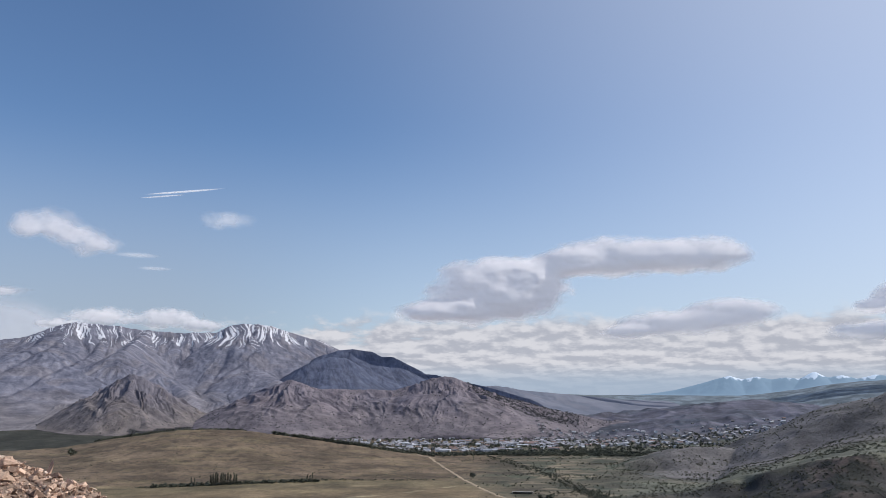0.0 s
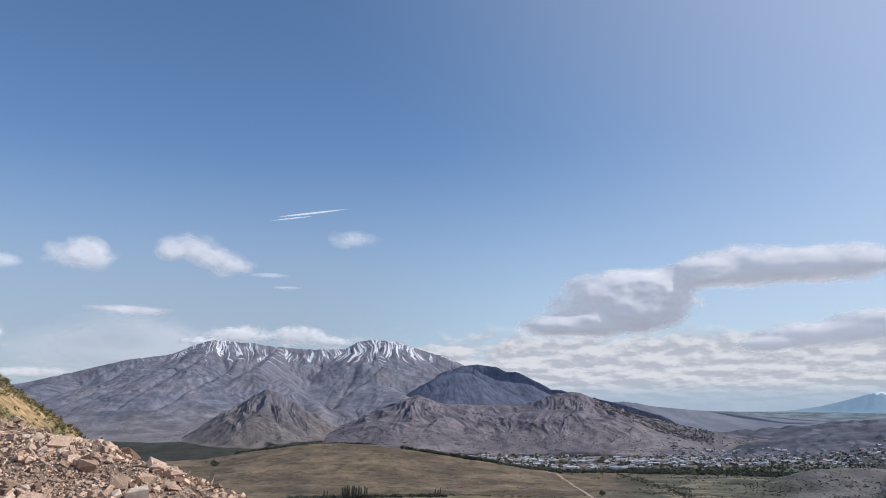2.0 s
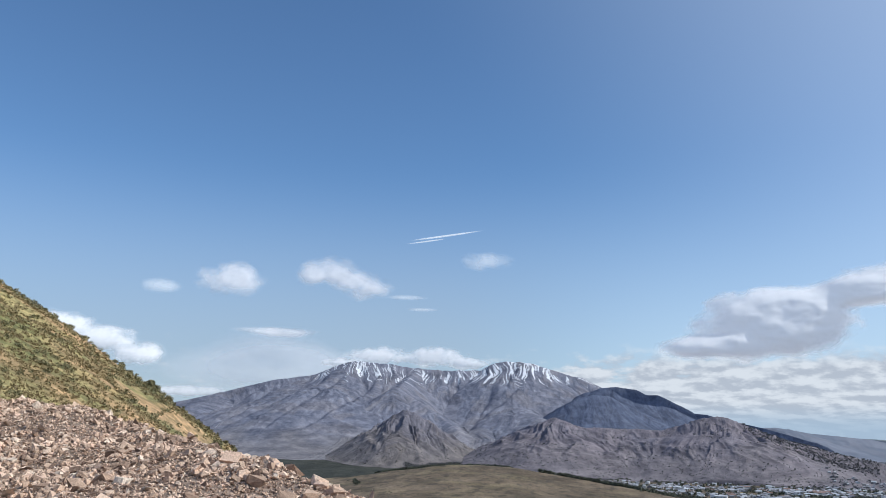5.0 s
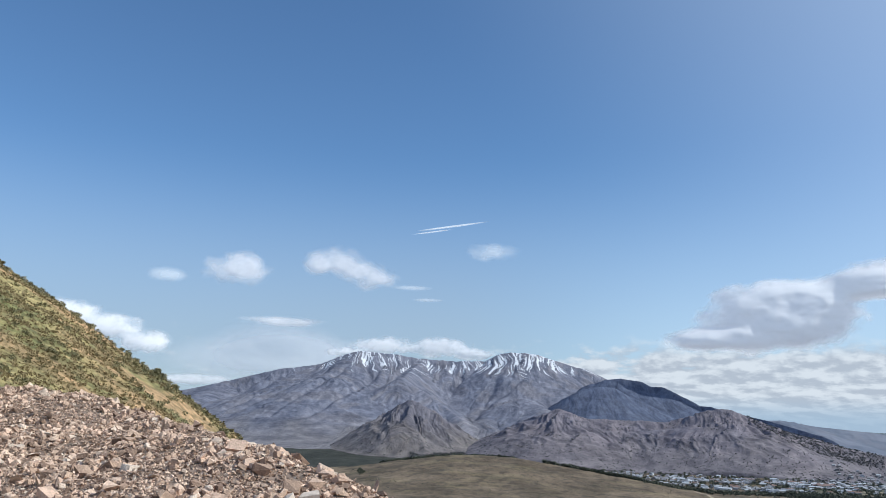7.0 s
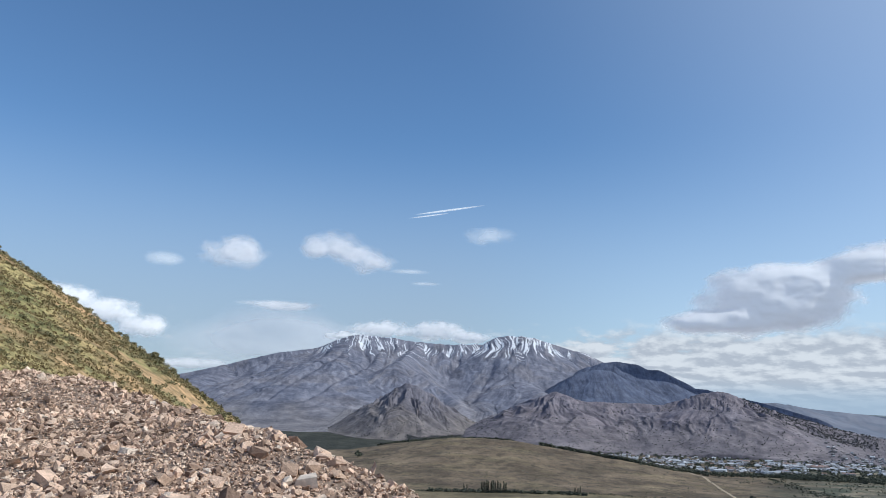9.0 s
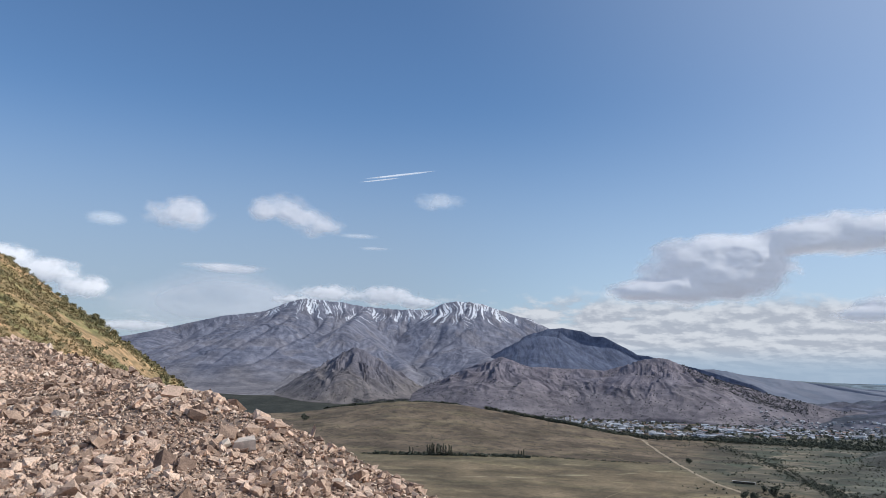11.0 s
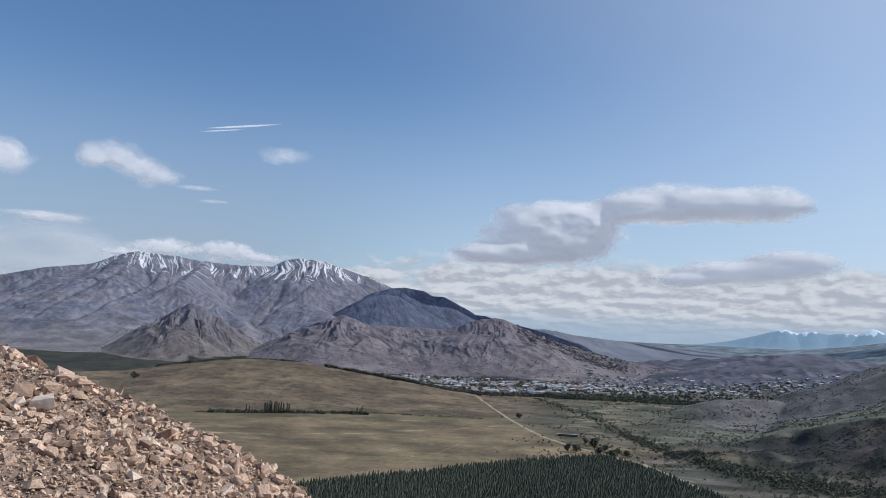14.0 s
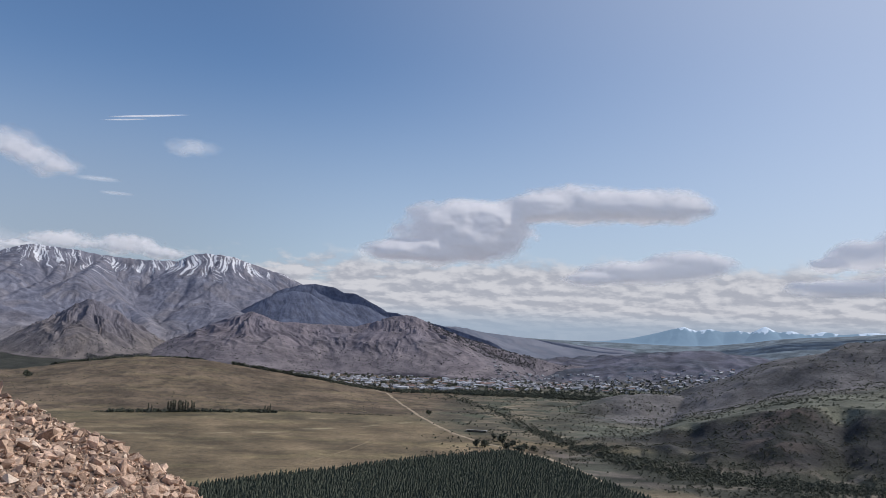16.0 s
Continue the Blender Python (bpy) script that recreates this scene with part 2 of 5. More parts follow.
def house_build(colors):
    def build(k, bsdf):
        r = k.n("ShaderNodeObjectInfo").outputs["Random"]
        node = k.n("ShaderNodeValToRGB", Fac=r)
        node.color_ramp.interpolation = "CONSTANT"
        e = node.color_ramp.elements
        e[0].color = (*colors[0], 1)
        e[1].position, e[1].color = 1 / len(colors), (*colors[1], 1)
        for i, c in enumerate(colors[2:], 2):
            e.new(i / len(colors)).color = (*c, 1)
        pos = k.n("ShaderNodeNewGeometry").outputs["Position"]
        k.put(bsdf.inputs["Base Color"], k.mix(1.0, node.outputs[0], k.mix(k.noise(pos, 0.4), (0.8, 0.8, 0.8, 1), (1.1, 1.1, 1.1, 1)), "MULTIPLY"))
    return build


M_GROUND = material("dry_grassland", ground_build)
M_ROCK = material("mountain_rock", rock_face_build)
M_HILL = material("grassy_slope", shrub_hill_build)
M_FAR_ROCK = material("far_rock", far_rock_build)
M_HAZE = material("hazy_range", haze_build)
M_STONE = material("broken_stone", stone_build, 0.85)
M_PALE_STONE = material("cream_stone", plain_build((0.60, 0.50, 0.42), 0.2, 25.0), 0.85)
M_TIN = material("weathered_tin", plain_build((0.42, 0.39, 0.36), 0.25, 0.3), 0.5)
# earth colour darkened to add shade in the gaps between stones
M_DIRT = material("stony_earth", plain_build((0.25, 0.182, 0.142), 0.5, 22.0))
M_TRACK = material("dirt_track", plain_build((0.36, 0.29, 0.205), 0.3, 0.12))
M_PINE = leaf_material("pine_needles", (0.038, 0.047, 0.036), (0.088, 0.099, 0.073), 0.3)
M_TREE = leaf_material("dark_leaves", (0.058, 0.064, 0.052), (0.14, 0.145, 0.105), 0.4)
M_WILLOW = leaf_material("willow_leaves", (0.062, 0.068, 0.052), (0.165, 0.165, 0.122), 0.4)
# leaf colours greyed and lightened to paint haze over the far woods
M_FAR_WOOD = leaf_material("far_woods", (0.085, 0.086, 0.09), (0.15, 0.147, 0.15), 0.1)
M_BUSH = leaf_material("shrub_leaves", (0.12, 0.112, 0.06), (0.29, 0.255, 0.14), 3.0)
M_TUFT = leaf_material("tussock_grass", (0.18, 0.135, 0.068), (0.37, 0.295, 0.16), 2.0)
M_SCRUB = leaf_material("bank_scrub", (0.066, 0.064, 0.048), (0.155, 0.145, 0.105), 0.4)
M_FAINT = material("wheel_marks", plain_build((0.235, 0.185, 0.118), 0.3, 0.12))
M_TRUNK = material("bark", plain_build((0.12, 0.09, 0.07), 0.3, 4.0))
M_WALL = material("house_walls", house_build([(0.75, 0.74, 0.72), (0.6, 0.57, 0.52), (0.8, 0.8, 0.8), (0.45, 0.4, 0.36)]))
M_ROOF = material("house_roofs", house_build([(0.34, 0.35, 0.38), (0.5, 0.51, 0.54), (0.22, 0.22, 0.25), (0.25, 0.16, 0.13), (0.56, 0.56, 0.59)]), 0.5)


def far_house_build(k, bsdf):
    r = k.n("ShaderNodeNewGeometry").outputs["Random Per Island"]
    node = k.n("ShaderNodeValToRGB", Fac=r)
    e = node.color_ramp.elements
    e[0].color, e[1].color = (0.16, 0.15, 0.15, 1), (0.52, 0.52, 0.54, 1)
    e.new(0.5).color = (0.3, 0.29, 0.3, 1)
    k.put(bsdf.inputs["Base Color"], node.outputs[0])


M_FAR_HOUSE = material("far_house_paint", far_house_build, 0.6)


def cloud_material(name, soft, scale, white=(0.94, 0.925, 0.925), puff=0.32, most=0.88, glow=0.09, through_light=0.5):
    """Sunlit vapour: scatters light forwards and back; added emission mimics skylight inside it."""
    m = bpy.data.materials.new(name)
    m.use_nodes = True
    k = Nodes(m.node_tree)
    pos = k.n("ShaderNodeNewGeometry").outputs["Position"]
    dens = k.attr("thick").outputs["Fac"]
    a = k.noise(pos, scale, 5.0, 0.55)
    f = k.step(k.math("ADD", dens, k.math("MULTIPLY", k.math("SUBTRACT", a, 0.5), puff)), 0.05, soft)
    solid = k.n("ShaderNodeMixShader", i0=through_light, i1=k.n("ShaderNodeBsdfDiffuse", Color=(*white, 1)), i2=k.n("ShaderNodeBsdfTranslucent", Color=(*white, 1)))
    body = k.n("ShaderNodeAddShader", i0=solid, i1=k.n("ShaderNodeEmission", Color=(0.93, 0.93, 1.0, 1), Strength=glow))
    mix = k.n("ShaderNodeMixShader", i0=k.math("MULTIPLY", f, most), i1=k.n("ShaderNodeBsdfTransparent"), i2=body)
    k.n("ShaderNodeOutputMaterial", Surface=mix)
    return m


M_CLOUD = cloud_material("cloud", 0.78, 0.009, white=(0.92, 0.895, 0.895), puff=0.6, most=0.93, glow=0.15, through_light=0.3)
M_WISP = cloud_material("thin_cloud", 1.6, 0.006, puff=0.4, most=0.5, glow=0.2)
M_PUFF = cloud_material("puff_cloud", 1.4, 0.014, white=(0.87, 0.835, 0.845), puff=0.7, most=0.6, glow=0.1, through_light=0.3)
M_VEIL = cloud_material("veil_cloud", 1.3, 0.004, white=(0.86, 0.83, 0.85), puff=0.15, most=0.38, glow=0.12)
M_CREST = cloud_material("crest_cloud", 1.0, 0.014, white=(0.9, 0.875, 0.88), puff=0.8, most=0.75, glow=0.1, through_light=0.3)
M_TRAIL = cloud_material("ice_trail", 0.9, 0.01, puff=0.3, most=0.6, glow=0.25)

# ---- ground ----
HILL_TOP = [(-60, -3.7), (-28.4, -3.76), (-25.2, -3.69), (-22, -3.18), (-20.2, -2.93), (-17.8, -2.68), (-13.8, -2.77), (-11.9, -3.05), (-8.8, -3.46), (-4.9, -4.06), (-1.3, -4.7), (2, -5.4)]
HILL_R = [(-60, 2000), (-28, 2000), (-18, 1950), (-9, 1900), (-5, 1850), (-1.3, 1780), (2, 1650)]
BANK_TOP = [(11.2, -7.3, 1180), (13.2, -6.97, 1180), (16.7, -6.58, 1180), (18.9, -5.93, 1180), (21.2, -5.31, 1180), (24.3, -4.45, 1180), (27.3, -3.96, 1180), (29.5, -3.85, 1180), (31.7, -3.84, 1180), (45, -3.4, 1180)]
TERRACE = [(19, -25), (21.7, -22), (23.9, -16), (25.9, -2), (28.9, 7), (31.7, 22), (40, 40)]
SHOULDER = [(13.0, -5.2, 1640), (13.9, -4.15, 1660), (15.4, -3.65, 1700), (17.7, -3.35, 1740), (19.9, -3.35, 1790), (21, -2.9, 1820), (23.85, -1.78, 1840), (25.9, -0.95, 1850), (27.9, 0.0, 1850), (30.2, 0.55, 1850), (31.7, 0.8, 1850), (45, 3.0, 1850)]
FAR_HILLS = [(5, -2.1, 3150), (9, -1.75, 3200), (12.4, -1.46, 3200), (15.4, -1.21, 3200), (19, -0.82, 3200), (21.2, -0.66, 3200), (23.2, -0.9, 3250), (25.8, -1.13, 3300), (30, -1.3, 3300)]
VALLEY = EYE - 150.0


def ground_z(x, y):
    x, y = np.asarray(x, float), np.asarray(y, float)
    r, az = np.hypot(x, y), np.degrees(np.arctan2(x, y))
    z = VALLEY + 1.6 * fbm(x / 260, y / 260, 4, 1)
    # the long brown rise
    rc = ramp(az, HILL_R)
    top = EYE + rc * np.tan(np.radians(ramp(az, HILL_TOP))) - VALLEY
    front = np.where(r < rc, np.clip((r - 1370) / (rc - 1370), 0, 1) ** 1.25, 1 - smooth(0, 260, r - rc))
    z = z + np.clip(top, 0, 200) * front * (1 - smooth(0, 4, az)) + front * 2.5 * fbm(x / 90, y / 90, 4, 5)
    # the land climbs towards the mountains
    z = z + smooth(2150, 2850, r) * (22 + 16 * smooth(-5, -20, az)) * (1 - smooth(3, 12, az))
    # river bank, shoulder and far hills
    wob = 6 * fbm(x / 130, y / 130, 5, 9)
    gul = 20 * (ridged(x / 170, y / 170, 4, 11) - 1.0)
    crest = ramp(az, [(p[0], up(p[1], p[2])) for p in BANK_TOP])
    edge = 1180 + 12 * fbm(az / 4.5, az * 0 + 3.7, 2, 17) + 34 * np.exp(-(((az - 20.0) / 0.9) ** 2)) + 44 * np.exp(-(((az - 29.3) / 1.1) ** 2)) - 14 * np.exp(-(((az - 25.8) / 1.8) ** 2))
    cut = np.clip((edge - r) / 195, 0, 1)
    rills = ridged(az * 1180 / 57.3 / 125 + 0.6 * fbm(x / 70, y / 70, 3, 19), r / 260, 4, 11, 0.45) - 1.0
    bank = crest - (crest - VALLEY) * cut ** 0.85 + (2.2 * rills + 0.4 * gul) * smooth(0, 0.25, cut) * smooth(1.0, 0.75, cut)
    bank = np.where((az > 10.5) & (r > 900), bank, -1e4)
    bank = np.where(r > edge, crest + ramp(az, TERRACE) * np.clip((r - edge) / 500, 0, 1.4) + 1.5 * fbm(x / 60, y / 60, 4, 27) - (crest - VALLEY + 3) * smooth(1200, 1420, r) * (1 - smooth(15.5, 20, az)), bank)
    bank = np.where(az > 10.5, bank, -1e4)
    bank = bank - (bank - VALLEY + 2) * smooth(13.5, 10.5, az) * (az > 10.5)
    sh = ridge_field(x, y, SHOULDER, 0.44, 40) + 0.35 * gul - 11.0
    fh = ridge_field(x, y, FAR_HILLS, 0.15, 60) + 0.15 * gul + 6 * (ridged(az * 3200 / 57.3 / 95 + 0.35 * fbm(x / 120, y / 120, 3, 23), r / 420, 4, 15, 0.5) - 1)
    land = np.maximum(np.maximum(bank, sh), fh)
    lift = smooth(-6, 6, land - z)
    z = z * (1 - lift) + np.maximum(z, land + 0.3 * wob) * lift
    # the far ground is raised to meet the skyline in the camera's view
    z = z + smooth(3350, 4600, r) * (118 + 3 * fbm(x / 500, y / 500, 3, 21))
    # the hillside that the road is cut into
    own = np.where(r < 5, 0.0, -0.42 * (r - 5)) + np.where(y < -4, 0.55 * (-y - 4), 0) + smooth(20, 80, r) * 3 * fbm(x / 40, y / 40, 4, 3)
    z = np.maximum(z, np.minimum(own, 70))
    return z


def ground_tint(x, y, z):
    r, az = np.hypot(x, y), np.degrees(np.arctan2(x, y))
    n1, n2, n3 = fbm(x / 420, y / 420, 5, 31), fbm(x / 60, y / 60, 5, 37), fbm(x / 160, y / 40, 5, 41)

    def lerp(c, col, w):
        return c * (1 - w[:, None]) + np.array(col) * w[:, None]

    c = np.zeros((len(x), 3)) + np.array((0.208, 0.157, 0.097))
    # golden field, with paler and greener streaks along the valley
    streak = fbm(x / 200, y / 60, 5, 43)
    c = lerp(c, (0.27, 0.212, 0.122), smooth(0.05, 0.5, streak))
    c = lerp(c, (0.145, 0.112, 0.072), smooth(0.1, 0.5, fbm(x / 120, y / 60, 5, 47)) * 0.3)
    c = lerp(c, (0.145, 0.132, 0.078), smooth(1250, 1330, r) * (1 - smooth(1370, 1400, r)) * 0.4)
    line = ramp(az, [(-20, 1120), (-12, 1128), (-8.5, 1140), (-7, 1182), (-2.6, 1225), (0.6, 1304), (4, 1380)]) + 5 * fbm(x / 90, x * 0 + 1.5, 3, 59)
    c = lerp(c, (0.40, 0.335, 0.21), np.exp(-((r - line) / 7.0) ** 2) * smooth(-0.35, 0.1, fbm(x / 60, y / 60, 3, 58)) * smooth(4, 0, az))
    for r0, seed in ((1048, 101), (1082, 103), (1190, 105), (1310, 107)):
        lie = r0 + 14 * fbm(x / 140, x * 0 + 2.5, 4, seed)
        c = lerp(c, (0.29, 0.232, 0.142), 0.8 * np.exp(-((r - lie) / 5.5) ** 2) * smooth(0.0, 0.3, fbm(x / 110, y / 110, 3, seed + 1)) * smooth(4, 0, az))
    c = lerp(c, (0.34, 0.285, 0.185), smooth(1.6, 2.2, az) * smooth(5.0, 4.6, az) * smooth(1372, 1382, r) * smooth(1432, 1422, r) * 0.9)
    # brown rise
    c = lerp(c, (0.182, 0.135, 0.092), smooth(1370, 1420, r))
    c = lerp(c, (0.205, 0.158, 0.098), smooth(1370, 1420, r) * smooth(0.0, 0.5, n3))
    c = lerp(c, (0.10, 0.078, 0.056), smooth(1370, 1420, r) * smooth(0.2, 0.5, fbm(x / 22, y / 22, 4, 38)) * 0.8)
    # dark woods behind the rise, then pale foot slopes
    rc = ramp(az, HILL_R)
    wood = smooth(60, 140, r - rc) * (1 - smooth(2680, 2760, r + 60 * n2)) * smooth(-11, -14, az)
    c = lerp(c, (0.052, 0.053, 0.043), wood)
    c = lerp(c, (0.12, 0.11, 0.085), smooth(2700, 2780, r + 60 * n2) * smooth(5, -2, az))
    # river flats and the shrubby right side
    flats = smooth(1, 6, az + 3 * n1) * smooth(1080, 1180, r + 90 * n1)
    c = lerp(c, (0.128, 0.114, 0.082), flats)
    c = lerp(c, (0.26, 0.215, 0.15), flats * smooth(0.22, 0.45, n3) * 0.9)
    c = lerp(c, (0.075, 0.08, 0.056), flats * smooth(0.1, 0.4, n2))
    side = smooth(10, 13, az) * smooth(1195, 1165, r + 14 * n2) * smooth(3, 14, z - VALLEY)
    # the bank's colour is darkened for cloud shade as well as scrub
    c = lerp(c, (0.056, 0.051, 0.047), side)
    c = lerp(c, (0.135, 0.098, 0.08), side * np.exp(-(((az - 25.6 + 0.8 * n2) / 1.7) ** 2)) * smooth(-0.5, 0.1, n3))
    c = lerp(c, (0.045, 0.044, 0.036), side * smooth(0.0, 0.35, fbm(x / 35, y / 35, 4, 53)))
    c = lerp(c, (0.155, 0.148, 0.105), smooth(1165, 1200, r + 14 * n2) * smooth(11, 14, az) * smooth(1520, 1380, r + 60 * n1) * 0.9)
    # the overgrown river bed at the bank's foot, darkened for growth and shade
    bed = smooth(9, 13, az) * smooth(16, 4, z - VALLEY) * smooth(1110, 1040, r + 30 * n2) * smooth(800, 860, r + 30 * n2)
    c = lerp(c, (0.058, 0.060, 0.044), bed * 0.9)
    c = lerp(c, (0.19, 0.155, 0.115), bed * smooth(0.28, 0.45, n3))
    # bare pale ground between the plantation and the river
    c = lerp(c, (0.19, 0.152, 0.122), smooth(7.5, 9.5, az) * smooth(19.5, 17.5, az) * np.exp(-(((r - ramp(az, [(8, 1110), (11, 1040), (13.5, 960), (16, 900), (19, 850)]) + 15 * n2) / 30) ** 2)) * smooth(-0.2, 0.15, n3))
    c = lerp(c, (0.155, 0.135, 0.125), smooth(1420, 1560, r + 60 * n1) * smooth(12, 16, az) * smooth(2000, 1900, r))
    # the blue haze of distance is put into the far land's colour
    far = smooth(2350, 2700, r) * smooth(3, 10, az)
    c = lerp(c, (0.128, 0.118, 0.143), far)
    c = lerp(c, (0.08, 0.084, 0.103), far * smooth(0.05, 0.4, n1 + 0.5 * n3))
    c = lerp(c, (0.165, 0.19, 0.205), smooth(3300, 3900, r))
    # the near slope under the road
    c = lerp(c, (0.2, 0.15, 0.09), smooth(420, 300, r))
    c = lerp(c, (0.27, 0.205, 0.155), smooth(14, 7, r))
    # bluer all over, most on the right, to paint haze and cloud shade
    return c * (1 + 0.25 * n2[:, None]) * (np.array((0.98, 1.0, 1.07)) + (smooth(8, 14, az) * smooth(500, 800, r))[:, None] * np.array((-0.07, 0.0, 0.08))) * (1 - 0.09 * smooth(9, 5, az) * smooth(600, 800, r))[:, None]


def build_ground():
    azs = np.r_[np.arange(-180, -54, 3.0), np.arange(-54, 37, 0.135), np.arange(37, 180, 3.0)]
    rs = np.r_[0.0, 0.4, 0.8, 1.3, 2, 3, 4, 5, 6, 8, 10, 14, 19, 25, 45, 80, 140, 220, 320, 420, 520, 600, np.geomspace(640, 4870, 470)]
    A, Rr = np.meshgrid(np.radians(azs), rs)
    x, y = (Rr * np.sin(A)).ravel(), (Rr * np.cos(A)).ravel()
    z = ground_z(x, y)
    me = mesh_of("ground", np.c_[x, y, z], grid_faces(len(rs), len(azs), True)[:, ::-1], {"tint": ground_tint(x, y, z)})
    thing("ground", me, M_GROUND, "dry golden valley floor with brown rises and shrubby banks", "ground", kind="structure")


build_ground()


# ---- mountains ----
def ridge_net(x, y, lines, blend=7.0):
    """Joined ridges: the height, the place along the ruling ridge and the distance from it."""
    top, run, far = np.full(np.shape(x), -1e4), np.zeros(np.shape(x)), np.zeros(np.shape(x))
    for n, (line, k, crown) in enumerate(lines):
        pts = [(*at(a, r)[:2], up(e, r)) for a, e, r in line]
        best, along, dist, s0 = np.full(np.shape(x), -1e4), np.zeros(np.shape(x)), np.zeros(np.shape(x)), 370.0 * n
        for (x0, y0, z0), (x1, y1, z1) in zip(pts, pts[1:]):
            dx, dy = x1 - x0, y1 - y0
            size = math.hypot(dx, dy)
            raw = ((x - x0) * dx + (y - y0) * dy) / size ** 2
            t = np.clip(raw, 0, 1)
            ox, oy = x - x0 - t * dx, y - y0 - t * dy
            d = np.hypot(ox, oy)
            h = z0 + t * (z1 - z0) - k * (np.sqrt(d * d + crown * crown) - crown)
            # past a ridge's end the gullies fan out round it
            fan = np.arctan2((raw - t) * size, np.abs(dx * oy - dy * ox) / size + 1e-6) * np.clip(d, 0, 120)
            won = h > best
            best, along, dist = np.where(won, h, best), np.where(won, s0 + t * size + fan, along), np.where(won, d, dist)
            s0 += size
        won = best > top
        run, far = np.where(won, along, run), np.where(won, dist, far)
        gap = np.abs(best - top)
        top = np.maximum(top, best) + blend * np.log1p(np.exp(-np.clip(gap / blend, 0, 40))) * (top > -9e3)
    return top, run, far


def build_mountain(name, az_range, r_range, steps, lines, relief, tint, label, snow_line=None, snow_fade=110.0, category="mountain", seed=0, warp=30.0, gully=60.0, shrub=0.25, apron=18.0, jagged=1.0, marks=(), mat=None, crag=0.8, streaks=1.0):
    azs, rs = np.linspace(*az_range, steps[0]), np.linspace(*r_range, steps[1])
    A, Rr = np.meshgrid(np.radians(azs), rs)
    x, y, rr, az = (Rr * np.sin(A)).ravel(), (Rr * np.cos(A)).ravel(), Rr.ravel(), np.degrees(A).ravel()
    w1, w2 = warp * fbm(x / 260, y / 260, 4, seed + 3), warp * fbm(x / 260, y / 260, 4, seed + 8)
    h, run, far = ridge_net(x + 0.4 * w1, y + 0.4 * w2, lines)
    g = ground_z(x, y)
    # the foot runs out in a smooth fan of scree
    foot = np.clip((h - g) / apron, -30, 30)
    lift = apron * np.log1p(np.exp(foot)) + np.where(foot >= 30, h - g - 30 * apron, 0)
    keen = smooth(12, 90, lift)
    q = run + 0.5 * w2
    coarse = ridged(q / gully, far / (gully * 5), 3, seed + 20, 0.5) - 1.0
    fine = ridged((q + 0.3 * w1) / (gully * 0.3), far / (gully * 1.6), 4, seed + 24, 0.6) - 1.0
    z = g + lift + relief * keen * smooth(5, 110, far) * (coarse + 0.4 * fine) + relief * crag * keen * smooth(0, 60, far) * (ridged((x + w2) / (gully * 1.9), (y - w1) / (gully * 1.9), 6, seed + 37, 0.58) - 1.1) + relief * 0.22 * keen * fbm(x / 28, y / 28, 5, seed + 29)
    z = z + jagged * relief * 0.32 * fbm(A.ravel() * 3500 / 20, rr / 60, 4, seed + 33) * smooth(80, 200, lift)
    for line, amp, wide in marks:
        # ribs (up) and gullies (down) that run over the faces
        d = np.full(x.shape, 1e4)
        pts = [at(p, r)[:2] for p, r in line]
        for (x0, y0), (x1, y1) in zip(pts, pts[1:]):
            dx, dy = x1 - x0, y1 - y0
            t = np.clip(((x + 0.5 * w1 - x0) * dx + (y + 0.5 * w2 - y0) * dy) / (dx * dx + dy * dy), 0, 1)
            d = np.minimum(d, np.hypot(x + 0.5 * w1 - x0 - t * dx, y + 0.5 * w2 - y0 - t * dy))
        z = z + amp * np.exp(-((d / wide) ** 2)) * keen
    z = np.where(lift < 0.6, g - 4, z)
    z = z - 90 * smooth(r_range[0] + 0.04 * (r_range[1] - r_range[0]), r_range[0], rr)
    snow = np.zeros(x.shape)
    if snow_line:
        thin = streaks * (ridged((q + 0.5 * w1) / (gully * 0.19), far / (gully * 3.2), 4, seed + 41, 0.65) - 1.0)
        broad = fbm(x / 200, y / 200, 4, seed + 45)
        snow = 0.34 + 0.42 * (z + 30 * broad - snow_line) / snow_fade - 0.75 * thin - 0.35 * coarse
        snow = np.clip(snow, 0, 0.85) * smooth(snow_line - 1.25 * snow_fade, snow_line - 0.35 * snow_fade, z + 30 * broad)
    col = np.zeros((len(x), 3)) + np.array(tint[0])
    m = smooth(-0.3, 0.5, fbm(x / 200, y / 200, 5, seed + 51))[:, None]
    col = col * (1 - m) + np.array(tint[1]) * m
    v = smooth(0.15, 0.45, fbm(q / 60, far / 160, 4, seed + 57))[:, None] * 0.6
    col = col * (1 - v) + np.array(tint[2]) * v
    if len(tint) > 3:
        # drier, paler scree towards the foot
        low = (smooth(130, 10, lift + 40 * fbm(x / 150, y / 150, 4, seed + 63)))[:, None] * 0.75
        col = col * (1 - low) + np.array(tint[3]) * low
    me = mesh_of(name, np.c_[x, y, z], grid_faces(len(rs), len(azs))[:, ::-1],
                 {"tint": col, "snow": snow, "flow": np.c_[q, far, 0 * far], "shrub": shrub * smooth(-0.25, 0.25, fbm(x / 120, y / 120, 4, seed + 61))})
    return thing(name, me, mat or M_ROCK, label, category)


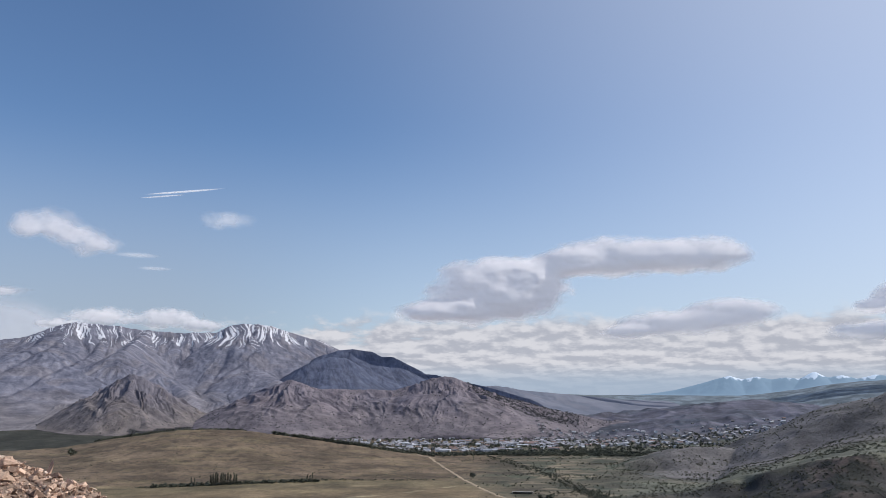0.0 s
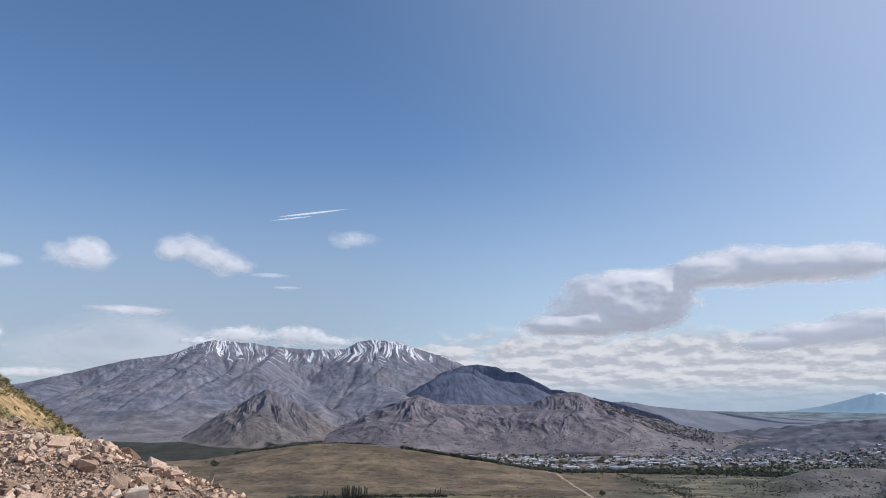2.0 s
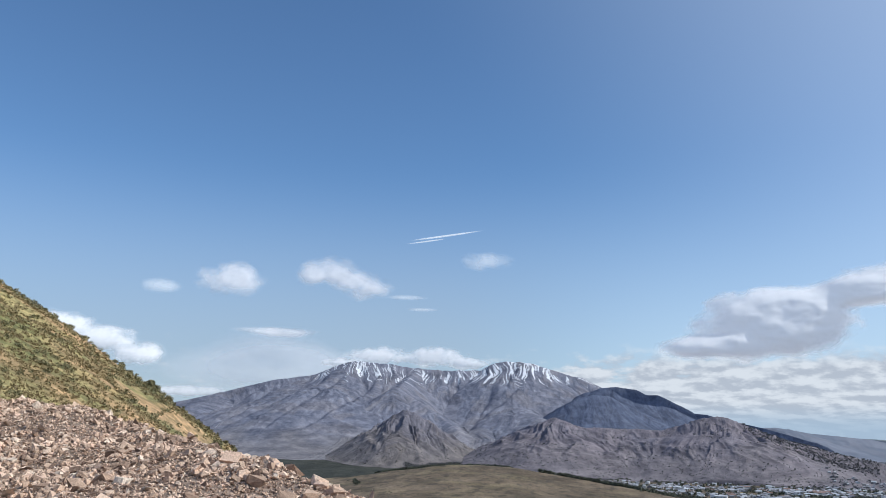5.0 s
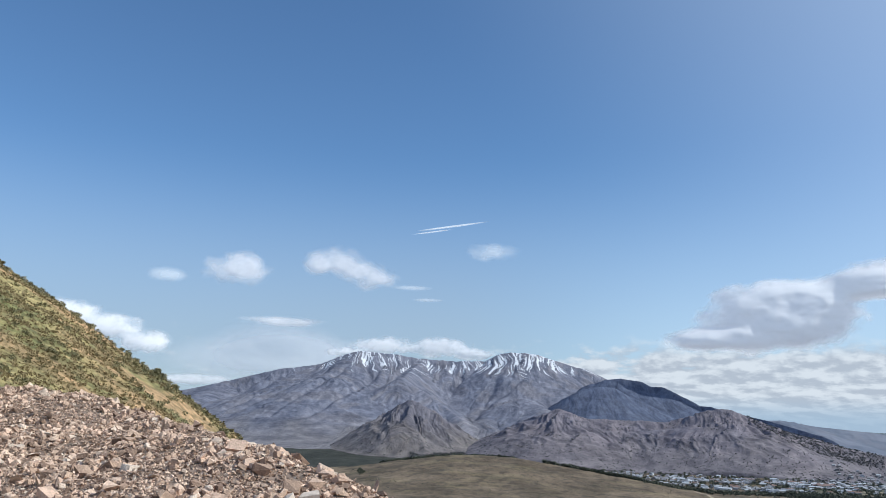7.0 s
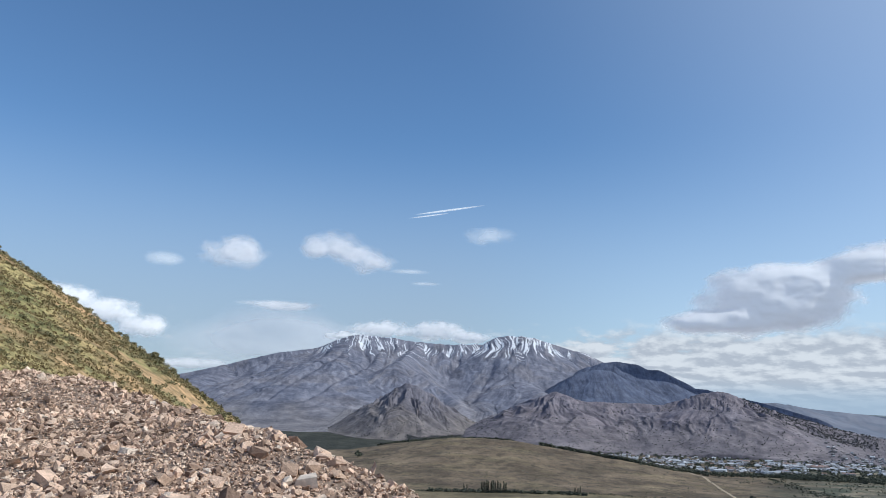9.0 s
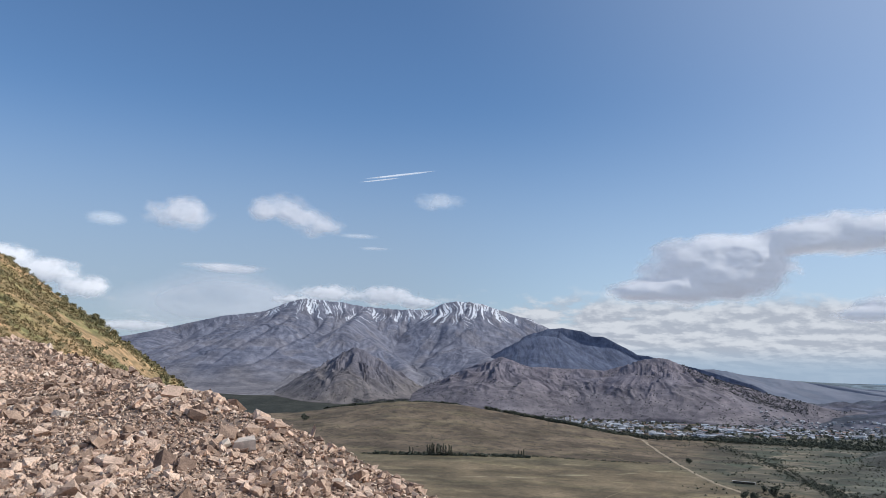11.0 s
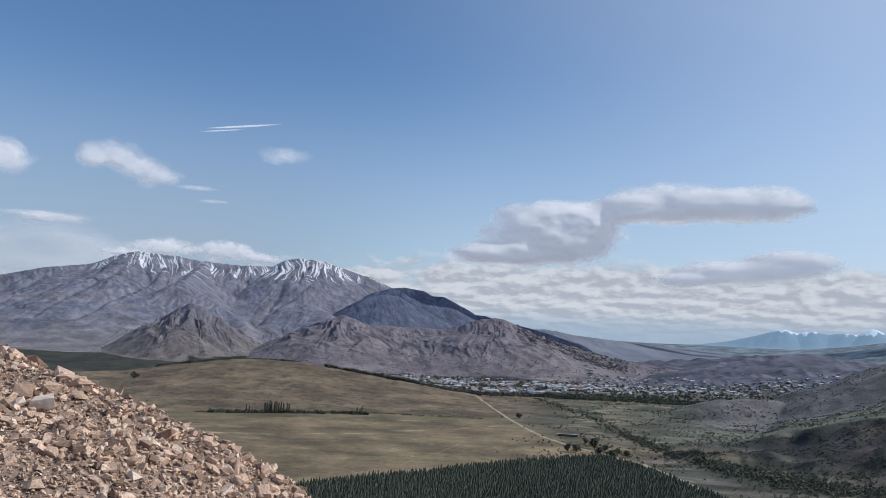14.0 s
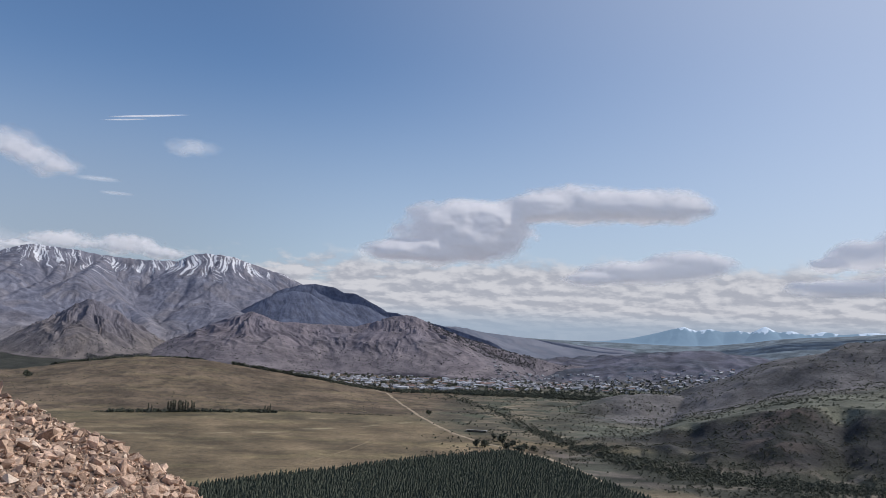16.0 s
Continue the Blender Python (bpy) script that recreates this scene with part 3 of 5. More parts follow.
CREST = [(-60, -1.0, 3900), (-48, 0.2, 3900), (-40, 0.7, 3900), (-36.4, 1.24, 3900), (-33.8, 1.86, 3900), (-30.1, 2.89, 3900), (-27.8, 3.21, 3900), (-26.2, 3.85, 3900), (-24.7, 4.31, 3900), (-22.2, 4.15, 3900),
         (-20.6, 3.92, 3900), (-18.2, 3.78, 3900), (-15.5, 3.85, 3900), (-14.6, 4.4, 3900), (-14, 4.5, 3900), (-12.6, 4.4, 3900), (-11.8, 4.24, 3900), (-10.2, 3.76, 3900), (-8.6, 3.28, 3900), (-7, 2.6, 3900), (-3, 1.5, 3950)]
SPURS = [
    # the three-sided spur below the saddle
    ([(-20.2, 3.85, 3890), (-21.0, 3.1, 3700), (-21.8, 2.45, 3470)], 0.62, 6), ([(-21.8, 2.45, 3470), (-24.3, 0.75, 3330), (-26.8, -0.95, 3120)], 0.72, 4), ([(-21.8, 2.45, 3470), (-20.4, 1.65, 3400), (-19.0, 0.75, 3320), (-17.6, -0.2, 3200)], 0.55, 8),
    # the sharp ridge down from the right-hand summit, its rib and the round shoulder below
    ([(-14.2, 4.3, 3890), (-16.0, 2.75, 3740), (-17.9, 1.0, 3570), (-19.2, 0.1, 3430)], 0.8, 4), ([(-11.1, 3.8, 3885), (-11.9, 2.9, 3780), (-12.3, 2.2, 3690), (-12.5, 1.55, 3590)], 0.7, 6),
    ([(-12.5, 1.55, 3590), (-13.3, 1.2, 3480), (-15.4, -0.2, 3280), (-17.5, -1.2, 3130)], 0.42, 40), ([(-12.8, 1.25, 3450), (-11.8, 0.7, 3350), (-11.0, 0.0, 3250)], 0.45, 30),
    ([(-9.0, 3.4, 3890), (-9.7, 2.3, 3720), (-10.6, 1.3, 3550)], 0.5, 15),
    # the smooth left-hand flank
    ([(-24.9, 4.2, 3890), (-26.4, 2.7, 3690), (-28.6, 1.0, 3450), (-31.5, -0.8, 3150)], 0.36, 60), ([(-28.0, 3.1, 3890), (-31.0, 1.4, 3640), (-35.2, -0.7, 3330)], 0.34, 60), ([(-33.8, 1.8, 3890), (-37.0, 0.2, 3600), (-40.5, -1.2, 3300)], 0.34, 60),
    # snowy ribs under the summits
    ([(-23.2, 4.1, 3890), (-23.0, 3.3, 3760), (-23.4, 2.5, 3640)], 0.6, 4), ([(-22.0, 4.1, 3890), (-21.9, 3.5, 3790)], 0.7, 3), ([(-18.9, 3.75, 3890), (-18.5, 2.9, 3750)], 0.7, 3), ([(-17.4, 3.75, 3890), (-17.2, 2.9, 3760)], 0.7, 3),
    ([(-16.2, 3.8, 3890), (-16.3, 3.1, 3790)], 0.7, 3), ([(-13.2, 4.4, 3890), (-13.4, 3.4, 3740), (-14.2, 2.2, 3590)], 0.6, 5), ([(-12.2, 4.3, 3890), (-12.6, 3.3, 3750)], 0.65, 4),
    # low hills before the foot
    ([(-28.6, -1.9, 2960), (-26.8, -1.25, 3000), (-25.2, -1.0, 3010), (-23.6, -0.9, 2980)], 0.33, 12)]
MARKS = [([(-26.9, 3760), (-29.2, 3590), (-33.0, 3330)], -9, 16), ([(-28.7, 3700), (-31.6, 3520), (-36.0, 3250)], -8, 15), ([(-30.5, 3800), (-33.5, 3620), (-37.5, 3420)], -7, 14), ([(-25.5, 3740), (-26.9, 3560), (-29.0, 3330), (-30.6, 3160)], -8, 14),
         ([(-27.6, 3560), (-29.5, 3400), (-31.0, 3280)], 5, 14), ([(-24.2, 3820), (-23.9, 3640), (-25.0, 3440), (-28.2, 3130)], -10, 16), ([(-15.2, 3660), (-15.4, 3500), (-16.4, 3330)], -8, 14), ([(-13.2, 3660), (-14.3, 3520), (-15.5, 3420)], -7, 12)]
# bluish air haze is mixed into these grey-lilac rock tints
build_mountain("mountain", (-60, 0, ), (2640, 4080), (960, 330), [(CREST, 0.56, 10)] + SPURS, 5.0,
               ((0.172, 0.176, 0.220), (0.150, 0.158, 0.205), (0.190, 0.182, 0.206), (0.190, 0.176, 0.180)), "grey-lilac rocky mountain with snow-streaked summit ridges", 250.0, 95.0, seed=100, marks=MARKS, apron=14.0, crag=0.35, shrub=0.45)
# a cloud's shade on this ridge is painted as tints darker than the mountain's
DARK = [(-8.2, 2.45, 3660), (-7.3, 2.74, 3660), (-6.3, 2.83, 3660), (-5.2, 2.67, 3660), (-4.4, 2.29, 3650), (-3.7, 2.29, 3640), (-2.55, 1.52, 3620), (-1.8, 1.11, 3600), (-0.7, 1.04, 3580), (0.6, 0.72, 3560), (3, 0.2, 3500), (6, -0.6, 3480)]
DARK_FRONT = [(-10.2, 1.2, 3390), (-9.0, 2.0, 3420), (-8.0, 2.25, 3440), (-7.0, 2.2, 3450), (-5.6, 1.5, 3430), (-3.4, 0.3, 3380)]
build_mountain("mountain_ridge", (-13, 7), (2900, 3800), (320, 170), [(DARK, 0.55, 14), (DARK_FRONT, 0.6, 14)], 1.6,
               ((0.088, 0.104, 0.158), (0.080, 0.096, 0.148), (0.098, 0.112, 0.16)), "blue-grey mountain ridge with a cloud's shade in its tint", seed=200)
# both foothills' tints are shifted towards blue to paint the haze before them
PYR_A = [(-24.0, -2.2, 2770), (-22.9, -1.0, 2800), (-22.0, 0.35, 2830), (-21.2, 0.92, 2840), (-20.6, 0.85, 2840), (-19.4, 0.1, 2840), (-18.2, -0.7, 2820), (-16.8, -1.4, 2800), (-14.6, -2.2, 2780)]
A_SIDES = [[(-21.0, 0.9, 2840), (-21.3, -0.2, 2740), (-21.9, -1.5, 2650)], [(-21.3, -0.2, 2740), (-20.3, -1.4, 2650), (-19.8, -2.3, 2570)], [(-22.2, 0.0, 2820), (-23.1, -1.5, 2690)], [(-19.4, 0.1, 2835), (-18.0, -1.6, 2680)]]
HILL_A = build_mountain("foothill", (-30, -13), (2460, 3020), (360, 190), [(PYR_A, 0.6, 4)] + [(s, 0.6, 4) for s in A_SIDES], 8.0,
               ((0.150, 0.142, 0.168), (0.124, 0.121, 0.150), (0.168, 0.146, 0.150), (0.165, 0.144, 0.132)), "craggy brown pyramid foothill below the snowy mountain", category="foothill", seed=300, warp=40.0, crag=1.1, gully=38.0, shrub=0.8, apron=6.0)
PYR_B = [(-14.6, -2.4, 2720), (-12.3, -0.62, 2770), (-11.2, 0.25, 2800), (-10.6, 0.58, 2800), (-9.9, 0.4, 2800), (-8.75, 0.05, 2810), (-7.2, 0.04, 2820), (-4.9, -0.05, 2830), (-3.4, -0.04, 2830), (-2.2, 0.31, 2840), (-0.9, 0.81, 2850), (0.4, 0.86, 2850), (1.1, 0.45, 2850), (2.5, -0.15, 2860), (5.4, -0.86, 2880), (8.5, -1.55, 2900), (12.3, -2.4, 2900)]
B_SIDES = [[(-10.5, 0.55, 2800), (-9.4, -0.6, 2700), (-7.6, -2.4, 2560)], [(-10.8, 0.4, 2790), (-11.4, -1.2, 2660), (-12.2, -2.6, 2560)], [(0.0, 0.8, 2850), (-0.6, -0.8, 2720), (-1.2, -2.5, 2560)], [(1.5, 0.2, 2850), (3.4, -1.7, 2680), (4.8, -3.0, 2520)], [(-5, -0.1, 2830), (-4.5, -1.6, 2680), (-4.6, -2.9, 2560)], [(5.4, -0.9, 2880), (6.8, -2.3, 2660), (7.6, -3.0, 2540)], [(2.0, -1.3, 2720), (0.6, -2.6, 2560)]]
HILL_B = build_mountain("foothill", (-18, 15), (2380, 3080), (620, 190), [(PYR_B, 0.42, 12)] + [(s, 0.42, 12) for s in B_SIDES] + [([(-9.0, -0.55, 2750), (-6.0, -0.75, 2750), (-3.0, -0.6, 2760), (-1.2, -0.3, 2770)], 0.40, 40)], 5.5,
               ((0.182, 0.160, 0.182), (0.152, 0.140, 0.168), (0.142, 0.128, 0.146), (0.165, 0.148, 0.158)), "purple-brown shrub-dotted foothill standing behind the town", category="foothill", seed=400, warp=46.0, crag=1.4, gully=52.0, shrub=0.8, apron=8.0)
PLATEAU = [(0, 0.0, 4000), (1.8, 0.19, 4000), (3.8, 0.27, 4000), (5.8, -0.08, 4050), (8.6, -0.33, 4100), (11, -0.6, 4150), (13, -1.0, 4180), (15.5, -1.9, 4200)]
# the plateau's pale blue tints have the haze of distance painted in
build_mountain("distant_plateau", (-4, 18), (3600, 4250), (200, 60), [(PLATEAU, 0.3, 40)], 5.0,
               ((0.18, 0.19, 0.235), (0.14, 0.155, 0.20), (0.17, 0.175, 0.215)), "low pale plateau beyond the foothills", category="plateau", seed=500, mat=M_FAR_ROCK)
RANGE = [(11, -0.82, 4780), (13.5, -0.42, 4780), (16.0, -0.02, 4780), (17.6, 0.38, 4780), (18.8, 0.73, 4780), (19.5, 0.9, 4780), (20.3, 0.68, 4780), (21.2, 0.84, 4780), (22.1, 0.66, 4780), (23.0, 0.78, 4780), (23.8, 0.7, 4780), (24.7, 1.11, 4780), (25.5, 0.78, 4780), (26.3, 0.9, 4780), (27.2, 0.68, 4780), (28.2, 0.93, 4780), (29.3, 0.78, 4780), (31, 0.98, 4780), (34, 0.78, 4780), (40, 0.68, 4780)]
# blue tints carry the air's haze too, besides the glow of the material
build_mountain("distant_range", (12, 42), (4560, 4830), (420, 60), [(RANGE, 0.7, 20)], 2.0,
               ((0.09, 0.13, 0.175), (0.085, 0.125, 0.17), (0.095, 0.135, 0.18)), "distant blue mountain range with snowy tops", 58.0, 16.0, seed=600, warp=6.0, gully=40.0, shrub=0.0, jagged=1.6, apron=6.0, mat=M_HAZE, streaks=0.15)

# ---- the near hillside ----
SPUR_TOP = [(-75, 26.0, 50), (-60, 16.5, 46), (-48.4, 8.68, 40), (-44.9, 6.69, 38), (-41.3, 4.19, 36), (-37.5, 1.57, 34), (-33.5, -1.4, 32), (-31.6, -2.6, 31), (-27, -7.5, 29), (-22, -14, 27), (-14, -22, 25)]


def spur_z(az, r):
    rc = ramp(az, [(p[0], p[2]) for p in SPUR_TOP])
    zc = EYE - 0.22 + rc * np.tan(np.radians(ramp(az, [(p[0], p[1]) for p in SPUR_TOP])))
    x, y = r * np.sin(np.radians(az)), r * np.cos(np.radians(az))
    foot = 0.35 - 0.06 * np.clip(az + 45, -40, 60)
    t = np.clip((r - 6.0) / (rc - 6.0), 0, 1)
    z = foot + (zc - foot) * t ** 1.15
    z = np.where(r > rc, zc - 0.25 * (r - rc) - 0.03 * (r - rc) ** 2, z)
    return z + smooth(6, 12, r) * (0.22 * fbm(x / 5, y / 5, 4, 61) + 0.05 * fbm(x / 0.9, y / 0.9, 3, 63))


def build_spur():
    azs, rs = np.linspace(-75, -14, 260), np.r_[np.linspace(5.5, 40, 190), np.linspace(41, 75, 26)]
    A, R2 = np.meshgrid(azs, rs)
    az, r = A.ravel(), R2.ravel()
    x, y = r * np.sin(np.radians(az)), r * np.cos(np.radians(az))
    z = spur_z(az, r)
    n = fbm(x / 6, y / 3, 5, 71)
    c = np.zeros((len(x), 3)) + np.array((0.31, 0.26, 0.135))
    rc = ramp(az, [(p[0], p[2]) for p in SPUR_TOP])
    bare = (smooth(-0.1, 0.3, n + 1.1 * smooth(-49, -39, az) - 0.35) * smooth(0.2, 0.6, r / rc))[:, None]
    c = c * (1 - bare) + np.array((0.39, 0.262, 0.16)) * bare
    green = smooth(0.05, 0.4, fbm(x / 4, y / 4, 4, 75))[:, None] * 0.8
    c = c * (1 - green) + np.array((0.22, 0.21, 0.10)) * green
    me = mesh_of("hillside", np.c_[x, y, z], grid_faces(len(rs), len(azs))[:, ::-1], {"tint": c})
    thing("hillside", me, M_HILL, "steep grassy hillside with tussocks and bare ochre earth", "hillside", kind="structure")


build_spur()


# ---- the heap of broken stone ----
HEAP_Y = [(-9, 7.2), (-5, 6.0), (-3.6, 5.0), (-2.5, 4.4), (0, 4.3), (2, 4.2)]
HEAP_Z = [(-9, 0.285), (-7.6, 0.215), (-6.7, 0.165), (-5.9, 0.115), (-5.3, 0.015), (-4.6, -0.075), (-4.1, -0.105), (-3.5, -0.155), (-3.0, -0.195), (-2.4, -0.315), (-2.1, -0.415), (-1.85, -0.495), (-1.5, -0.635), (-1.25, -0.725), (-1.1, -0.815), (-0.95, -0.915), (-0.4, -1.305), (0.2, -1.655), (1, -2.155)]


def heap_z(x, y):
    yc, zc = ramp(x, HEAP_Y), EYE + ramp(x, HEAP_Z)
    d = yc - y
    z = zc - np.where(d > 0, 0.27 * d + 0.04 * np.clip(d - 1.5, 0, 9) ** 2, -0.55 * d)
    rim = np.minimum(np.minimum(x + 9.0, 1.0 - x), np.minimum(y - 0.9, 9.0 - y))
    low = ground_z(x, y) - 0.25
    z = low + np.maximum(z - low, 0.0) * smooth(0.0, 0.9, rim)
    return z + 0.045 * fbm(x / 0.7, y / 0.7, 4, 81) - 0.03


def build_heap():
    xs, ys = np.linspace(-9, 1.0, 150), np.linspace(0.9, 9.0, 120)
    X, Y = np.meshgrid(xs, ys)
    x, y = X.ravel(), Y.ravel()
    z = heap_z(x, y)
    me = mesh_of("stone_heap", np.c_[x, y, z], grid_faces(len(ys), len(xs)))
    return thing("stone_heap", me, M_DIRT, "heap of angular pinkish-brown broken stone beside the road", "stone heap", kind="structure")


def stone_shape(seed, corners=11):
    """One angular stone, about 1 across."""
    g = np.random.default_rng(seed)
    p = g.normal(size=(corners, 3))
    p /= np.linalg.norm(p, axis=1)[:, None] * g.uniform(0.85, 1.25, (corners, 1))
    p *= np.array((0.55, 0.42, 0.32)) * g.uniform(0.8, 1.2, 3)
    if corners > 9:
        # split along flat joints: a worn block with a few knocked-off corners
        box = np.array([(i, j, k) for i in (-1, 1) for j in (-1, 1) for k in (-1, 1)], float)
        box = box * np.array((0.46, 0.36, 0.24)) * g.uniform(0.8, 1.2, 3) * g.uniform(0.55, 1.12, (8, 1)) + g.normal(0, 0.045, (8, 3))
        p = np.r_[box, p[:4] * 0.9]
    bm = bmesh.new()
    for q in p:
        bm.verts.new(q)
    res = bmesh.ops.convex_hull(bm, input=bm.verts)
    bmesh.ops.delete(bm, geom=list({e for e in res["geom_interior"] if isinstance(e, bmesh.types.BMVert)}), context="VERTS")
    bmesh.ops.triangulate(bm, faces=bm.faces)
    bm.verts.index_update()
    v = np.array([q.co[:] for q in bm.verts])
    f = np.array([[q.index for q in t.verts] for t in bm.faces])
    bm.free()
    return v, f


SHAPES = [stone_shape(900 + i) for i in range(16)]
CHIPS = [stone_shape(950 + i, 7) for i in range(16)]


def random_turn(g, tilt):
    return np.array(Euler((g.normal(0, tilt), g.normal(0, tilt), g.uniform(0, 6.28))).to_matrix())


def heap_spots(g, count):
    """Places on the heap, thicker where it is near the road."""
    n = count * 9
    x, y = g.uniform(-7.5, 0.3, n), g.uniform(1.7, 7.4, n)
    ok = (y < ramp(x, HEAP_Y) + 0.35) & (x > -y * 1.25) & (g.random(n) < (4.0 / np.hypot(x, y)) ** 0.7)
    x, y = x[ok][:count], y[ok][:count]
    return x, y, heap_z(x, y)


def build_stones(heap):
    g = np.random.default_rng(11)
    meshes = []
    for v, f in SHAPES:
        me = mesh_of("stone", v, f, smooth_faces=False)
        me.materials.append(M_STONE)
        meshes.append(me)
    x, y = g.uniform(-4.6, -0.7, 900), g.uniform(2.4, 5.6, 900)
    ok = y < ramp(x, HEAP_Y) + 0.25
    x, y = x[ok][:260], y[ok][:260]
    for i, (px, py, pz) in enumerate(zip(x, y, heap_z(x, y))):
        s = 0.048 + 0.095 * g.random() ** 3.0
        ob = new("stone", meshes[i % len(meshes)])
        ob.parent = heap
        ob.matrix_basis = pose(px, py, float(pz) + 0.14 * s, g.normal(0, 25), g.normal(0, 25), g.uniform(0, 360)) @ Matrix.Diagonal((s, s, s, 1))
    pieces = []
    x, y = g.uniform(-8.6, 0.7, 2600), g.uniform(1.2, 8.6, 2600)
    for px, py, pz in zip(x, y, heap_z(x, y)):
        v, f = CHIPS[g.integers(16)]
        s = 0.03 + 0.12 * g.random() ** 2
        pieces.append(((v * s) @ random_turn(g, 0.5).T + np.array((px, py, pz + 0.12 * s)), f))
    # coarse stones lie in drifts, with fine gravel between
    for shapes, lo, hi, count, skew in ((SHAPES, 0.027, 0.072, 13500, 2.2), (CHIPS, 0.018, 0.042, 38000, 1.6), (CHIPS, 0.010, 0.022, 30000, 1.2)):
        x, y, z = heap_spots(g, count)
        patch = fbm(x / 0.9, y / 0.6, 3, 91)
        for px, py, pz, q in zip(x, y, z, patch):
            if lo > 0.02 and g.random() > 0.50 + 1.4 * q:
                continue
            v, f = shapes[g.integers(16)]
            s = lo + (hi - lo) * g.random() ** skew
            pieces.append(((v * s) @ random_turn(g, 0.55).T + np.array((px, py, pz + 0.18 * s)), f))
    v, f = joined(pieces)
    me = mesh_of("rubble", v, f, smooth_faces=False)
    ob = part("rubble", me, M_STONE, heap, "smaller angular pinkish-brown rubble")
    ob["kind"] = "stuff"


HEAP = build_heap()


def build_pale_stones(heap):
    """Two fresh-broken cream blocks lying against one another."""
    for (x, y), s, spin, tilt, seed in (((-2.32, 4.02), 0.13, 20, 14, 975), ((-2.41, 3.97), 0.08, 65, 30, 973)):
        v, f = stone_shape(seed)
        ob = part("stone", mesh_of("stone", v, f, smooth_faces=False), M_PALE_STONE, heap, "pale cream freshly broken stone")
        ob.matrix_basis = pose(x, y, float(heap_z(x, y)) + 0.25 * s, tilt, -8, spin) @ Matrix.Diagonal((s, s, s, 1))


# ---- plants ----
def clump(g, n, size, spread, flat=1.0):
    """A crown of n small leafy flakes within spread."""
    c = g.normal(size=(n, 3))
    c = c / np.linalg.norm(c, axis=1)[:, None] * g.uniform(0.35, 1.0, (n, 1)) ** 0.6 * np.array(spread)
    d1 = g.normal(size=(n, 3)) * size * np.array((1, 1, flat))
    d2 = g.normal(size=(n, 3)) * size * np.array((1, 1, flat))
    d3 = g.normal(size=(n, 3)) * size * np.array((1, 1, flat))
    v = np.stack([c + d1, c + d2, c + d3], 1).reshape(-1, 3)
    return v, np.arange(3 * n).reshape(-1, 3)


def cone(h, r0, r1, sides, g, jag=0.0):
    a = np.arange(sides) * 2 * np.pi / sides
    lo = np.c_[r0 * np.cos(a), r0 * np.sin(a), np.zeros(sides)] * (1 + jag * g.uniform(-1, 1, (sides, 1)))
    hi = np.c_[r1 * np.cos(a), r1 * np.sin(a), np.full(sides, h)]
    v = np.r_[lo, hi]
    i = np.arange(sides)
    j = (i + 1) % sides
    return v, np.r_[np.c_[i, j, sides + j], np.c_[i, sides + j, sides + i]]


def shift(vf, x, y, z, s=1.0):
    return vf[0] * s + np.array((x, y, z)), vf[1]


def spike(h, r0, sides, g, jag):
    a = np.arange(sides) * 2 * np.pi / sides + g.uniform(0, 6)
    v = np.r_[np.c_[r0 * np.cos(a), r0 * np.sin(a), np.zeros(sides)] * (1 + jag * g.uniform(-1, 1, (sides, 1))), [(0, 0, h)]]
    i = np.arange(sides)
    return v, np.c_[i, (i + 1) % sides, np.full(sides, sides)]


def pine_shape(seed):
    g = np.random.default_rng(seed)
    ps = [shift(spike(3.2 - 0.3 * k, 1.9 - 0.5 * k, 7, g, 0.35), g.normal(0, 0.12), g.normal(0, 0.12), 0.4 + 1.9 * k) for k in range(3)]
    return joined(ps)


FOREST_EDGE = [(-13.4, 765), (-8.6, 812), (-4, 853), (3.2, 962), (7.8, 1034), (10.2, 982), (13.7, 872), (16.7, 802), (21, 700)]


def build_plantation():
    g = np.random.default_rng(21)
    shapes = [pine_shape(40 + i) for i in range(8)]
    pieces = []
    c, s = math.cos(radians(24)), math.sin(radians(24))
    for u in np.arange(-700, 420, 3.9):
        for w in np.arange(400, 1200, 3.3):
            px, py = u * c + w * s + g.normal(0, 0.6), w * c - u * s + g.normal(0, 0.7)
            r, az = math.hypot(px, py), math.degrees(math.atan2(px, py))
            if not -19 < az < 20.5 or r > ramp(az, [(-25, 640)] + FOREST_EDGE) + g.normal(0, 2) or r < 615 or g.random() < 0.04:
                continue
            pieces.append(shift(shapes[g.integers(8)], px, py, float(VALLEY) - 0.6, g.uniform(0.7, 1.15)))
    v, f = joined(pieces)
    v[:, 2] += ground_z(v[:, 0], v[:, 1]) - VALLEY
    thing("pine_plantation", mesh_of("pine_plantation", v, f, smooth_faces=False), M_PINE, "dense dark green pine plantation in planted rows", "pine forest", kind="stuff")


build_plantation()


